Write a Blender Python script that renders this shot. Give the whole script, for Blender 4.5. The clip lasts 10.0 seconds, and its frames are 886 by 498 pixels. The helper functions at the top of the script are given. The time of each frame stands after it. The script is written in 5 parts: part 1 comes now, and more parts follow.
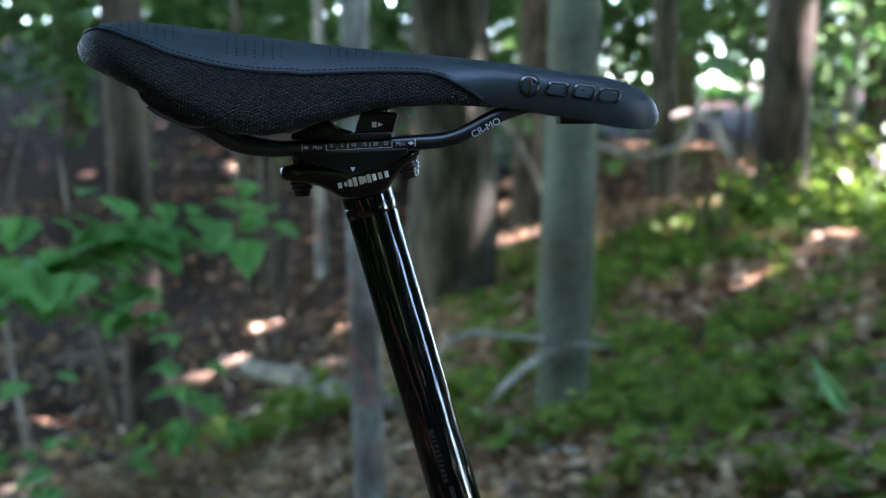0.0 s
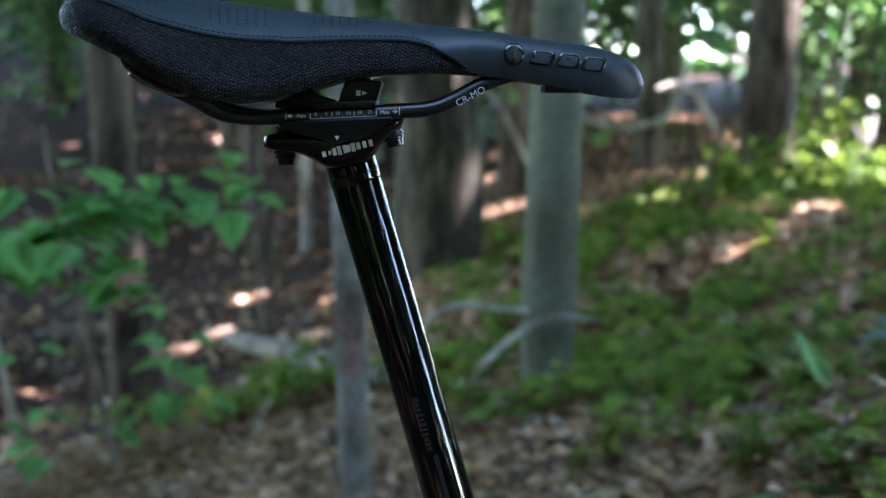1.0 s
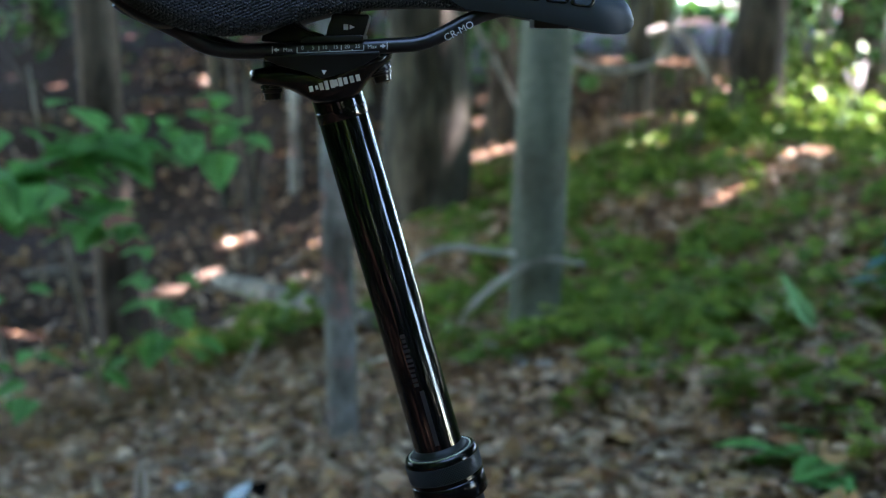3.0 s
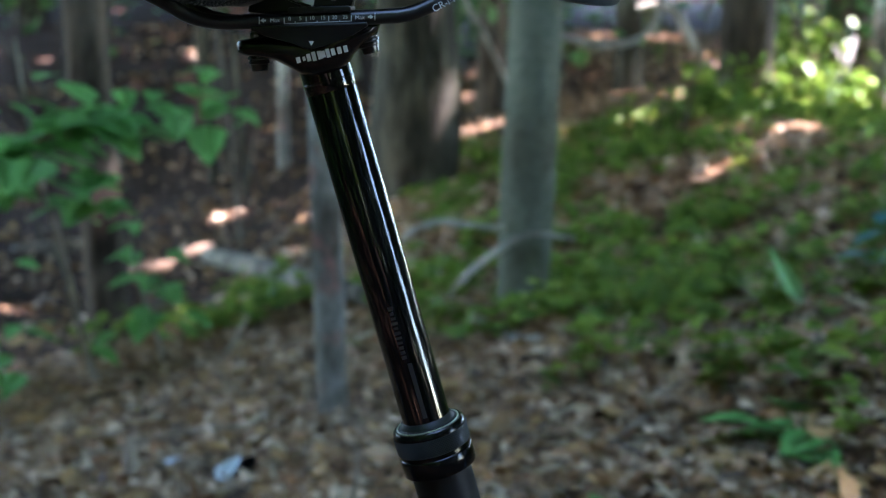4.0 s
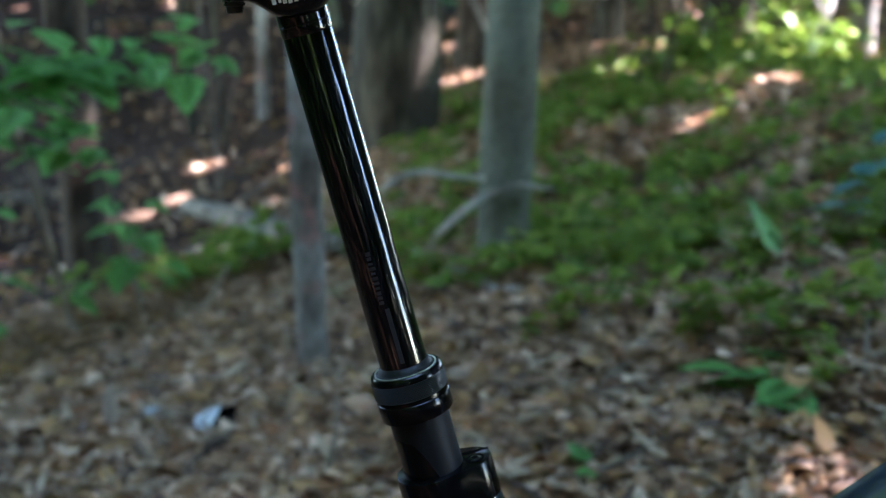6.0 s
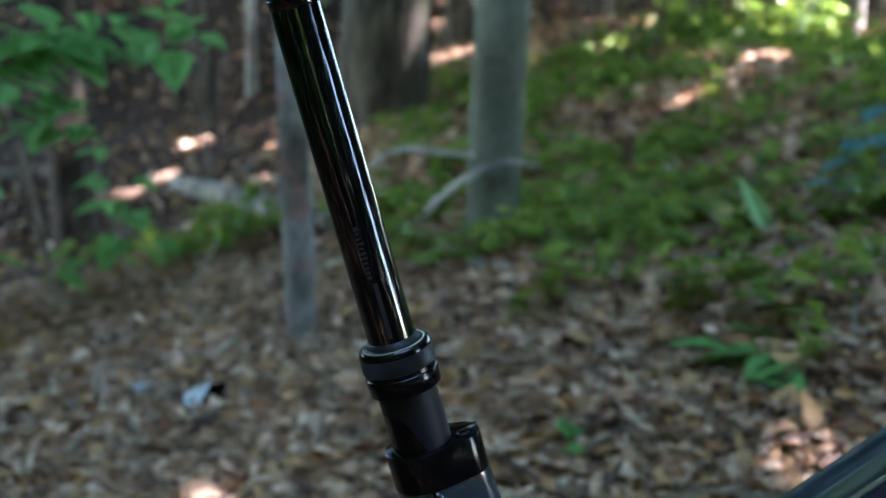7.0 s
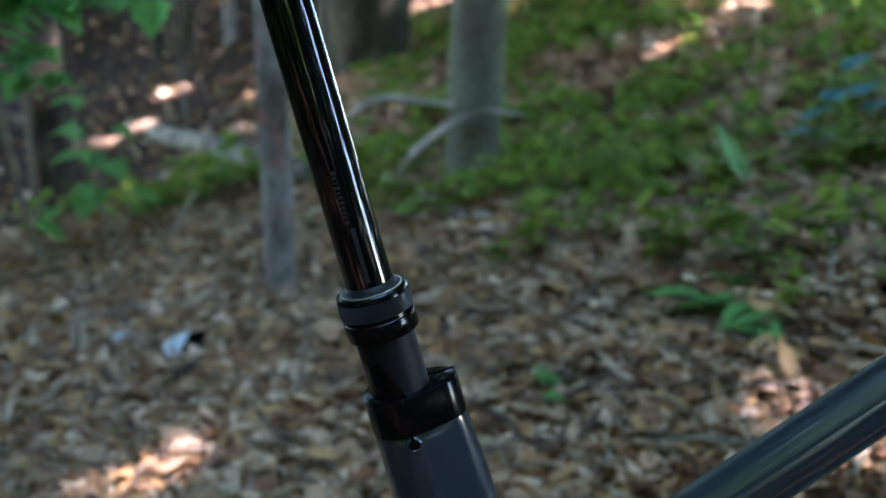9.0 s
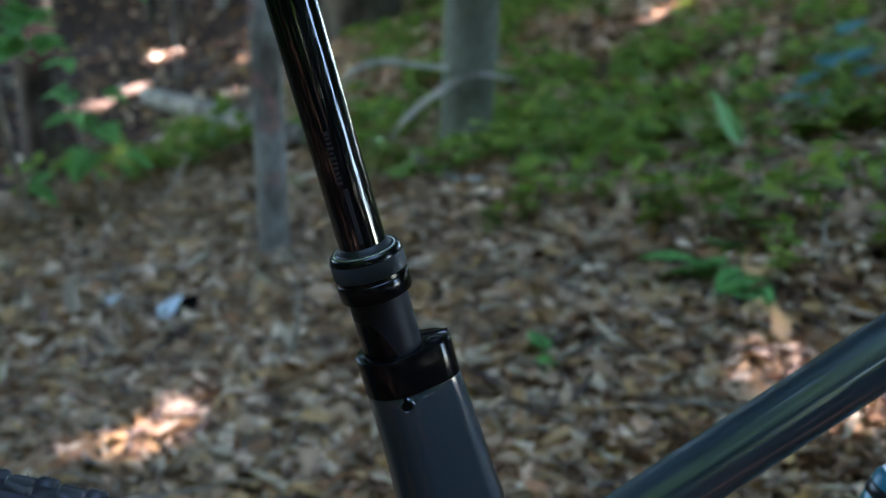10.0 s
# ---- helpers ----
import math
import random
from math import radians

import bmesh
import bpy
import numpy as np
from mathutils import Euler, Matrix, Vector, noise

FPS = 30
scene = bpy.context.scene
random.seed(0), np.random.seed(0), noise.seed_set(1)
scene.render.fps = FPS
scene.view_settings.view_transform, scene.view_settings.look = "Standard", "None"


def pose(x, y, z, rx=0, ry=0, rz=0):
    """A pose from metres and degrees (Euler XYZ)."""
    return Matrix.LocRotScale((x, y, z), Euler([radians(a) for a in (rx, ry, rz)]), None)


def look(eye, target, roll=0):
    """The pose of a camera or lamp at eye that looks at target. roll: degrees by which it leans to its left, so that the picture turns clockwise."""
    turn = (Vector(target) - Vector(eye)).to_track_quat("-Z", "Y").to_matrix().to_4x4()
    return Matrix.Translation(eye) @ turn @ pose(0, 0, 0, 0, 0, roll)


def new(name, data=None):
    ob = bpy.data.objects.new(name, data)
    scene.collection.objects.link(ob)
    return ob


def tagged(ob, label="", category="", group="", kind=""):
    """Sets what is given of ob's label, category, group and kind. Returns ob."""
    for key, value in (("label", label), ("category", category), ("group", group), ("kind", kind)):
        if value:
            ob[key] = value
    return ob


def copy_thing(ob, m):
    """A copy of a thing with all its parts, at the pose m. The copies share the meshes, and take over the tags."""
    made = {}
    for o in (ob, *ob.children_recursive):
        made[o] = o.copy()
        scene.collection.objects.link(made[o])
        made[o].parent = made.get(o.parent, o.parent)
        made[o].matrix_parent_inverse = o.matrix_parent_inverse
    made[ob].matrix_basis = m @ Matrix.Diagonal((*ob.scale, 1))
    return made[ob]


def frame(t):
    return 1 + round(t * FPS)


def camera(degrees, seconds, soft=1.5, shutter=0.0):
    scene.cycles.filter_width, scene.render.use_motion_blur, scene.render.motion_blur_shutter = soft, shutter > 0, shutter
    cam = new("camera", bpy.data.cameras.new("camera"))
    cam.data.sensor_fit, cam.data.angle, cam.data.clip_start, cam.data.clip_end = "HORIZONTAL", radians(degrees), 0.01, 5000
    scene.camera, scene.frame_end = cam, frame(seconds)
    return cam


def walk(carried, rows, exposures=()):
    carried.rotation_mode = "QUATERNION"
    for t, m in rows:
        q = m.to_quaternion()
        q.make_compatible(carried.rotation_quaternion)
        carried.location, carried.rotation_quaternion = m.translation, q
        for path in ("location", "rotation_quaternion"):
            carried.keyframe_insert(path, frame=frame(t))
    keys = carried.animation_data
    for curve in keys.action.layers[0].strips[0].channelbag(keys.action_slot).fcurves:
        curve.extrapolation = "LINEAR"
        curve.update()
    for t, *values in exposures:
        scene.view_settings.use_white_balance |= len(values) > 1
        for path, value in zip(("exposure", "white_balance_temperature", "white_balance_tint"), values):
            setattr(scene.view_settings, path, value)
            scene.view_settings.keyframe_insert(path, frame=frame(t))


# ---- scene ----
cam = camera(39.0, 10.0, soft=1.2)
cam.data.dof.use_dof = True
cam.data.dof.focus_distance = 0.602
cam.data.dof.aperture_fstop = 9.2
# seconds, x, y, z, yaw, pitch, roll
ROWS = [
    (0.0, 0.0001, -0.0002, 0.9500, 0.000, -6.000, 0.000),
    (0.5, 0.0004, 0.0001, 0.9493, -0.410, -6.686, 0.068),
    (1.0, 0.0006, 0.0003, 0.9484, -0.674, -7.267, 0.139),
    (1.5, 0.0006, 0.0005, 0.9473, -0.778, -7.947, 0.241),
    (2.0, 0.0007, 0.0006, 0.9463, -0.857, -8.656, 0.366),
    (2.5, 0.0009, 0.0009, 0.9454, -1.016, -9.264, 0.443),
    (4.0, 0.0018, 0.0022, 0.9429, -1.739, -10.952, 0.646),
    (4.5, 0.0022, 0.0028, 0.9420, -2.017, -11.551, 0.728),
    (5.0, 0.0025, 0.0033, 0.9410, -2.250, -12.168, 0.799),
    (5.5, 0.0029, 0.0036, 0.9401, -2.462, -12.666, 0.852),
    (7.0, 0.0041, 0.0043, 0.9381, -3.200, -14.196, 1.030),
    (7.5, 0.0044, 0.0044, 0.9373, -3.489, -14.717, 1.113),
    (8.0, 0.0047, 0.0046, 0.9366, -3.782, -15.300, 1.192),
    (8.5, 0.0050, 0.0049, 0.9359, -4.012, -15.792, 1.227),
    (9.0, 0.0053, 0.0052, 0.9349, -4.205, -16.454, 1.312),
    (9.5, 0.0055, 0.0057, 0.9337, -4.335, -17.196, 1.450),
    (10.0, 0.0055, 0.0063, 0.9323, -4.555, -18.026, 1.570),
]
EXPOSURE = 4.95
KELVIN, TINT = 6750, 14
walk(cam, [(t, pose(x, y, z, 90 + pitch, 0, yaw) @ pose(0, 0, 0, 0, 0, roll)) for t, x, y, z, yaw, pitch, roll in ROWS],
     [(0.0, EXPOSURE, KELVIN, TINT), (10.0, EXPOSURE, KELVIN, TINT)])

# ---- light ----
SUN_EL, SUN_AZ = 58.0, 80.0          # elevation; bearing from +y towards +x
world = bpy.data.worlds.new("forest_sky")
world.use_nodes = True
scene.world = world
wn = world.node_tree.nodes
sky = wn.new("ShaderNodeTexSky")
sky.sky_type, sky.sun_disc = "NISHITA", False
sky.air_density, sky.dust_density, sky.ozone_density = 0.8, 0.1, 2.0
sky.sun_elevation, sky.sun_rotation = radians(SUN_EL), radians(SUN_AZ)
world.node_tree.links.new(sky.outputs[0], wn["Background"].inputs[0])
wn["Background"].inputs[1].default_value = 0.15
TO_SUN = Vector((math.sin(radians(SUN_AZ)) * math.cos(radians(SUN_EL)), math.cos(radians(SUN_AZ)) * math.cos(radians(SUN_EL)), math.sin(radians(SUN_EL))))
sun = new("sun", bpy.data.lights.new("sun", "SUN"))
sun.data.energy, sun.data.angle, sun.data.color = 3.4, radians(0.55), (0.79, 0.77, 1.0)
sun.matrix_world = look(TO_SUN * 60, (0, 0, 0))


# ---- materials ----
def mat(name, base=(0.5, 0.5, 0.5), rough=0.6, metal=0.0, **extra):
    m = bpy.data.materials.new(name)
    m.use_nodes = True
    b = m.node_tree.nodes["Principled BSDF"]
    b.inputs["Base Color"].default_value = (*base, 1)
    b.inputs["Roughness"].default_value = rough
    b.inputs["Metallic"].default_value = metal
    for k, v in extra.items():
        b.inputs[k.replace("_", " ")].default_value = v
    return m


def tex(m, kind, scale=10.0, coords="Object", stretch=None, **sets):
    n, l = m.node_tree.nodes, m.node_tree.links
    c, t = n.new("ShaderNodeTexCoord"), n.new(kind)
    source = c.outputs[coords]
    if stretch:
        mp = n.new("ShaderNodeMapping")
        mp.inputs["Scale"].default_value = stretch
        l.new(source, mp.inputs[0])
        source = mp.outputs[0]
    l.new(source, t.inputs["Vector"])
    if "Scale" in t.inputs:
        t.inputs["Scale"].default_value = scale
    for k, v in sets.items():
        t.inputs[k].default_value = v
    return t


def ramp(m, source, stops):
    r = m.node_tree.nodes.new("ShaderNodeValToRGB")
    e = r.color_ramp.elements
    while len(e) < len(stops):
        e.new(0.5)
    for el, (p, c) in zip(e, stops):
        el.position, el.color = p, (*c, 1)
    m.node_tree.links.new(source, r.inputs[0])
    return r.outputs[0]


def mix(m, a, b, fac, how="MIX"):
    x = m.node_tree.nodes.new("ShaderNodeMix")
    x.data_type, x.blend_type = "RGBA", how
    for sock, v in ((x.inputs["Factor"], fac), (x.inputs["A"], a), (x.inputs["B"], b)):
        if isinstance(v, bpy.types.NodeSocket):
            m.node_tree.links.new(v, sock)
        else:
            sock.default_value = v if isinstance(v, float) else (*v, 1)
    return x.outputs["Result"]


def put(m, colour=None, bump=None, strength=0.3, distance=0.01, rough=None):
    n, l = m.node_tree.nodes, m.node_tree.links
    b = n["Principled BSDF"]
    if colour is not None:
        l.new(colour, b.inputs["Base Color"])
    if rough is not None:
        l.new(rough, b.inputs["Roughness"])
    if bump is not None:
        k = n.new("ShaderNodeBump")
        k.inputs["Strength"].default_value, k.inputs["Distance"].default_value = strength, distance
        l.new(bump, k.inputs["Height"])
        l.new(k.outputs[0], b.inputs["Normal"])
    return m


def span(m, source, lo, hi):
    r = m.node_tree.nodes.new("ShaderNodeMapRange")
    r.inputs["To Min"].default_value, r.inputs["To Max"].default_value = lo, hi
    m.node_tree.links.new(source, r.inputs[0])
    return r.outputs[0]


def island(m):
    return m.node_tree.nodes.new("ShaderNodeNewGeometry").outputs["Random Per Island"]


def leaf_material(name, stops, through_share=0.35, rough=0.5, veins=True, single=False, sheen=0.5):
    """Thin leaf: each island its own colour, some light passes through."""
    m = mat(name, rough=rough, Specular_IOR_Level=sheen)
    n, l = m.node_tree.nodes, m.node_tree.links
    c = ramp(m, n.new("ShaderNodeObjectInfo").outputs["Random"] if single else island(m), stops)
    t = tex(m, "ShaderNodeTexNoise", 60, Detail=3.0)
    c = mix(m, c, (0.3, 0.28, 0.2), span(m, t.outputs[0], -0.25, 0.3), "MULTIPLY") if veins else c
    put(m, c)
    tr, ms = n.new("ShaderNodeBsdfTranslucent"), n.new("ShaderNodeMixShader")
    l.new(c, tr.inputs["Color"])
    ms.inputs[0].default_value = through_share
    l.new(n["Principled BSDF"].outputs[0], ms.inputs[1])
    l.new(tr.outputs[0], ms.inputs[2])
    l.new(ms.outputs[0], n["Material Output"].inputs[0])
    return m


def bark_material(name, dark, light, moss=0.0, stretch=(1, 1, 0.18), scale=22, blotch=1.0, rust=0.0):
    m = mat(name, rough=0.9, Specular_IOR_Level=0.15)
    t = tex(m, "ShaderNodeTexNoise", scale, stretch=stretch, Detail=8.0, Roughness=0.65)
    big = tex(m, "ShaderNodeTexNoise", 2.2, Detail=4.0)
    blot = tex(m, "ShaderNodeTexNoise", 8, stretch=(1, 1, 0.30), Detail=5.0, Roughness=0.6)
    c = ramp(m, t.outputs[0], [(0.3, dark), (0.7, light)])
    c = mix(m, c, ramp(m, blot.outputs[0], [(0.36, (0.38, 0.36, 0.32)), (0.5, (0.85, 0.85, 0.82)), (0.66, (1.35, 1.3, 1.2))]), blotch, "MULTIPLY")
    c = mix(m, c, ramp(m, big.outputs[0], [(0.35, (0.6, 0.52, 0.45)), (0.7, (1.05, 1.05, 1.0))]), 0.9, "MULTIPLY")
    if rust:
        band = tex(m, "ShaderNodeTexNoise", 13, stretch=(1, 1, 0.8), Detail=5.0)
        c = mix(m, c, (0.36, 0.17, 0.13), ramp(m, band.outputs[0], [(0.56, (0, 0, 0)), (0.68, (rust, rust, rust))]))
    if moss:
        c = mix(m, c, (0.05, 0.075, 0.03), span(m, big.outputs[0], -0.3 + moss, 0.6 + moss))
    return put(m, c, t.outputs[0], 0.8, 0.02)


def pored(name, base, rough, scale, strength, **extra):
    """Plain surface with a fine grain and slight uneven gloss."""
    m = mat(name, base, rough, **extra)
    fine = tex(m, "ShaderNodeTexNoise", scale, Detail=3.0)
    wide = tex(m, "ShaderNodeTexNoise", scale / 25, Detail=3.0)
    return put(m, mix(m, base, tuple(v * 0.6 for v in base), span(m, wide.outputs[0], 0, 0.8)), fine.outputs[0], strength, 0.0004,
               span(m, wide.outputs[0], rough * 0.8, min(1, rough * 1.25)))


M_COVER = pored("saddle_cover_leatherette", (0.0170, 0.0300, 0.0370), 0.50, 2600, 0.10, Specular_IOR_Level=0.45)
M_STITCH = mat("black_thread", (0.0025, 0.003, 0.0036), 0.9, Specular_IOR_Level=0.05)
M_PIPING = pored("cover_edge", (0.008, 0.014, 0.018), 0.5, 2000, 0.1, Specular_IOR_Level=0.3)
M_SHELL = pored("black_plastic", (0.008, 0.008, 0.009), 0.36, 1500, 0.1)
M_GLOSS_PATCH = mat("gloss_emboss", (0.006, 0.007, 0.008), 0.08, Specular_IOR_Level=0.8)
M_RAIL = pored("black_rail_paint", (0.008, 0.008, 0.010), 0.34, 1800, 0.06)
M_CLAMP = pored("black_forged_alloy", (0.004, 0.0042, 0.005), 0.20, 1500, 0.05, Specular_IOR_Level=0.4)
M_CRADLE = pored("black_satin_alloy", (0.003, 0.003, 0.0036), 0.34, 1500, 0.06, Specular_IOR_Level=0.3)
M_STEEL = pored("black_bolt_steel", (0.008, 0.008, 0.009), 0.26, 2000, 0.1)
M_POST = mat("gloss_black_stanchion", (0.002, 0.002, 0.0025), 0.04, Specular_IOR_Level=0.5)
M_ETCH = mat("etched_grey", (0.017, 0.017, 0.019), 0.3)
M_WHITE = mat("white_print", (0.62, 0.64, 0.66), 0.6)
M_GREY_PRINT = mat("grey_print", (0.46, 0.48, 0.52), 0.6)
M_RING = mat("pale_seal_ring", (0.50, 0.52, 0.38), 0.35)
M_SEAL = pored("grey_wiper_seal", (0.010, 0.012, 0.011), 0.45, 1500, 0.08, Specular_IOR_Level=0.2)
M_TUBE = pored("matte_black_anodised", (0.006, 0.0065, 0.008), 0.48, 2500, 0.06, Specular_IOR_Level=0.22)
M_COLLAR = pored("gloss_black_collar", (0.0025, 0.0025, 0.003), 0.13, 1500, 0.04, Specular_IOR_Level=0.22)
M_FRAME = pored("slate_grey_frame_paint", (0.015, 0.027, 0.034), 0.34, 900, 0.01, Specular_IOR_Level=0.2, Coat_Weight=1.0, Coat_Roughness=0.09, Coat_IOR=1.7)
M_TEAL = pored("teal_paint", (0.012, 0.16, 0.21), 0.3, 900, 0.02)
# near-black without gloss: the shade inside slots and hollows, as colour
M_HOLE = mat("painted_recess_shade", (0.002, 0.002, 0.002), 0.9, Specular_IOR_Level=0.05)
M_RUBBER = pored("tyre_rubber", (0.012, 0.0125, 0.0155), 0.55, 700, 0.5)


def knit_material():
    """Coarse knitted side fabric: slanting rows of small raised loops, a little uneven."""
    m = mat("knit_side_fabric", rough=0.46, Specular_IOR_Level=0.24)
    n, l = m.node_tree.nodes, m.node_tree.links
    c, warp = n.new("ShaderNodeTexCoord"), tex(m, "ShaderNodeTexNoise", 420, Detail=2.0)
    sep, flat = n.new("ShaderNodeSeparateXYZ"), n.new("ShaderNodeCombineXYZ")
    l.new(c.outputs["Object"], sep.inputs[0])
    l.new(sep.outputs[0], flat.inputs[0])
    l.new(sep.outputs[2], flat.inputs[1])
    turn, shake = n.new("ShaderNodeMapping"), n.new("ShaderNodeVectorMath")
    turn.inputs["Rotation"].default_value = (0, 0, radians(-24))
    l.new(flat.outputs[0], turn.inputs[0])
    shake.operation = "MULTIPLY_ADD"
    l.new(warp.outputs["Color"], shake.inputs[0])
    shake.inputs[1].default_value = (0.0019, 0.0016, 0)
    l.new(turn.outputs[0], shake.inputs[2])
    w = n.new("ShaderNodeTexBrick")
    l.new(shake.outputs[0], w.inputs["Vector"])
    for k, v in (("Scale", 1.0), ("Mortar Size", 0.00052), ("Mortar Smooth", 1.0), ("Brick Width", 0.0019), ("Row Height", 0.00135)):
        w.inputs[k].default_value = v
    # uneven pale loops and black gaps put the knit's glints and shade into colour
    for k, v in (("Color1", (0.006, 0.006, 0.0065)), ("Color2", (0.054, 0.054, 0.055)), ("Mortar", (0.0006, 0.0006, 0.0007))):
        w.inputs[k].default_value = (*v, 1)
    wide = tex(m, "ShaderNodeTexNoise", 45, Detail=3.0)
    up = n.new("ShaderNodeMath")
    up.operation, up.inputs[0].default_value = "SUBTRACT", 1.0
    l.new(w.outputs["Fac"], up.inputs[1])
    return put(m, mix(m, w.outputs["Color"], (0.35, 0.36, 0.38), span(m, wide.outputs[0], -0.2, 0.9), "MULTIPLY"), up.outputs[0], 1.0, 0.0024)


def knurl_material():
    m = mat("knurled_collar", (0.011, 0.012, 0.015), 0.34, Specular_IOR_Level=0.2)
    n, l = m.node_tree.nodes, m.node_tree.links
    c, sep, at = n.new("ShaderNodeTexCoord"), n.new("ShaderNodeSeparateXYZ"), n.new("ShaderNodeMath")
    l.new(c.outputs["Object"], sep.inputs[0])
    at.operation = "ARCTAN2"
    l.new(sep.outputs[1], at.inputs[0])
    l.new(sep.outputs[0], at.inputs[1])

    def wave(sign):
        a, b, s = n.new("ShaderNodeMath"), n.new("ShaderNodeMath"), n.new("ShaderNodeMath")
        a.operation, b.operation, s.operation = "MULTIPLY", "MULTIPLY_ADD", "SINE"
        l.new(at.outputs[0], a.inputs[0])
        a.inputs[1].default_value = 84.0
        l.new(sep.outputs[2], b.inputs[0])
        b.inputs[1].default_value = sign * 4300.0
        l.new(a.outputs[0], b.inputs[2])
        l.new(b.outputs[0], s.inputs[0])
        return s.outputs[0]
    mx = n.new("ShaderNodeMath")
    mx.operation = "MAXIMUM"
    l.new(wave(1), mx.inputs[0])
    l.new(wave(-1), mx.inputs[1])
    # grooves ramp to near-black, so their shade is painted in as well as bumped
    return put(m, ramp(m, mx.outputs[0], [(0.10, (0.0004, 0.0004, 0.0006)), (0.95, (0.034, 0.042, 0.042))]), mx.outputs[0], 1.0, 0.0008)


M_KNIT, M_KNURL = knit_material(), knurl_material()
DRY = [(0.0, (0.075, 0.037, 0.016)), (0.18, (0.260, 0.124, 0.053)), (0.38, (0.530, 0.312, 0.122)), (0.55, (0.204, 0.104, 0.048)), (0.70, (0.500, 0.308, 0.170)), (0.86, (0.816, 0.590, 0.383)), (1.0, (0.439, 0.185, 0.073))]
M_LITTER = leaf_material("dry_leaf_litter", DRY, 0.15, 0.6, sheen=0.25)
M_CRUMB = leaf_material("dry_stalk", [(0.0, (0.05, 0.03, 0.018)), (0.4, (0.16, 0.10, 0.06)), (0.7, (0.40, 0.29, 0.17)), (1.0, (0.62, 0.47, 0.29))], 0.05, 0.7)
M_DRY_LEAF = leaf_material("dry_leaf", DRY, 0.15, 0.55, single=True, sheen=0.25)
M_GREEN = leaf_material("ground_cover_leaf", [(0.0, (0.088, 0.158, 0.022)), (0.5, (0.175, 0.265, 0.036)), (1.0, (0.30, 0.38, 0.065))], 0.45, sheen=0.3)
M_SEEDLING = leaf_material("seedling_leaf", [(0.0, (0.10, 0.18, 0.022)), (0.5, (0.20, 0.29, 0.035)), (1.0, (0.32, 0.39, 0.06))], 0.45, single=True, sheen=0.3)
M_SAPLING = leaf_material("sapling_leaf", [(0.0, (0.11, 0.33, 0.07)), (1.0, (0.19, 0.47, 0.12))], 0.5, 0.75)
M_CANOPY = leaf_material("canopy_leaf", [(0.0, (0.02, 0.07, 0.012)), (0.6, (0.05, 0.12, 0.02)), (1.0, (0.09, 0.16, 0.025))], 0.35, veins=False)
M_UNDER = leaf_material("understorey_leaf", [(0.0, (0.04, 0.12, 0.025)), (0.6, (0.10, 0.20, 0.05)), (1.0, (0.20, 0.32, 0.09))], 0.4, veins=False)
M_BLUE_LEAF = leaf_material("blue_green_leaf", [(0.0, (0.05, 0.19, 0.165)), (1.0, (0.085, 0.26, 0.235))], 0.3, 0.35)
M_BLADE = leaf_material("bright_blade", [(0.0, (0.30, 0.58, 0.21)), (1.0, (0.36, 0.63, 0.25))], 0.4, 0.4)
M_PALE = pored("bleached_leaf", (0.78, 0.84, 0.80), 0.6, 120, 0.3)
M_TAN_LEAF = pored("tan_dry_leaf", (0.42, 0.30, 0.19), 0.6, 120, 0.3)
M_TWIG = bark_material("twig_bark", (0.44, 0.39, 0.33), (0.76, 0.70, 0.61), scale=60)
M_STICK = bark_material("weathered_stick", (0.22, 0.185, 0.145), (0.46, 0.40, 0.33), scale=60)
M_GREY_BARK = bark_material("smooth_grey_bark", (0.182, 0.20, 0.14), (0.31, 0.328, 0.24), stretch=(1, 1, 1.3), scale=34, blotch=0.45)
M_PALE_BARK = bark_material("pale_lichen_bark", (0.20, 0.19, 0.15), (0.66, 0.65, 0.61), stretch=(1, 1, 0.6), scale=26, rust=1.0)
M_DARK_BARK = bark_material("furrowed_bark", (0.012, 0.012, 0.009), (0.16, 0.148, 0.105), moss=0.0)
M_BROWN_BARK = bark_material("brown_bark", (0.038, 0.029, 0.021), (0.22, 0.175, 0.13))
M_LOG = bark_material("weathered_log", (0.15, 0.135, 0.108), (0.38, 0.347, 0.285), moss=-0.2)
M_SPLIT = bark_material("split_wood", (0.30, 0.18, 0.12), (0.5, 0.36, 0.27), scale=40)


def soil_material():
    m = mat("forest_soil", rough=0.95, Specular_IOR_Level=0.1)
    a = tex(m, "ShaderNodeTexNoise", 9, Detail=9.0, Roughness=0.7)
    v = tex(m, "ShaderNodeTexVoronoi", 24)
    c = ramp(m, a.outputs[0], [(0.3, (0.019, 0.010, 0.006)), (0.55, (0.044, 0.024, 0.014)), (0.75, (0.095, 0.056, 0.034))])
    c = mix(m, c, (0.14, 0.080, 0.048), span(m, v.outputs["Color"], -0.5, 0.3))
    return put(m, c, v.outputs["Distance"], 0.7, 0.03)


M_SOIL = soil_material()


# ---- mesh helpers ----
def mesh_of(name, verts, faces, material, smooth=True):
    me = bpy.data.meshes.new(name)
    me.from_pydata([tuple(map(float, v)) for v in verts], [], [tuple(map(int, f)) for f in faces])
    me.materials.append(material)
    if smooth:
        me.shade_smooth()
    me.update()
    return me


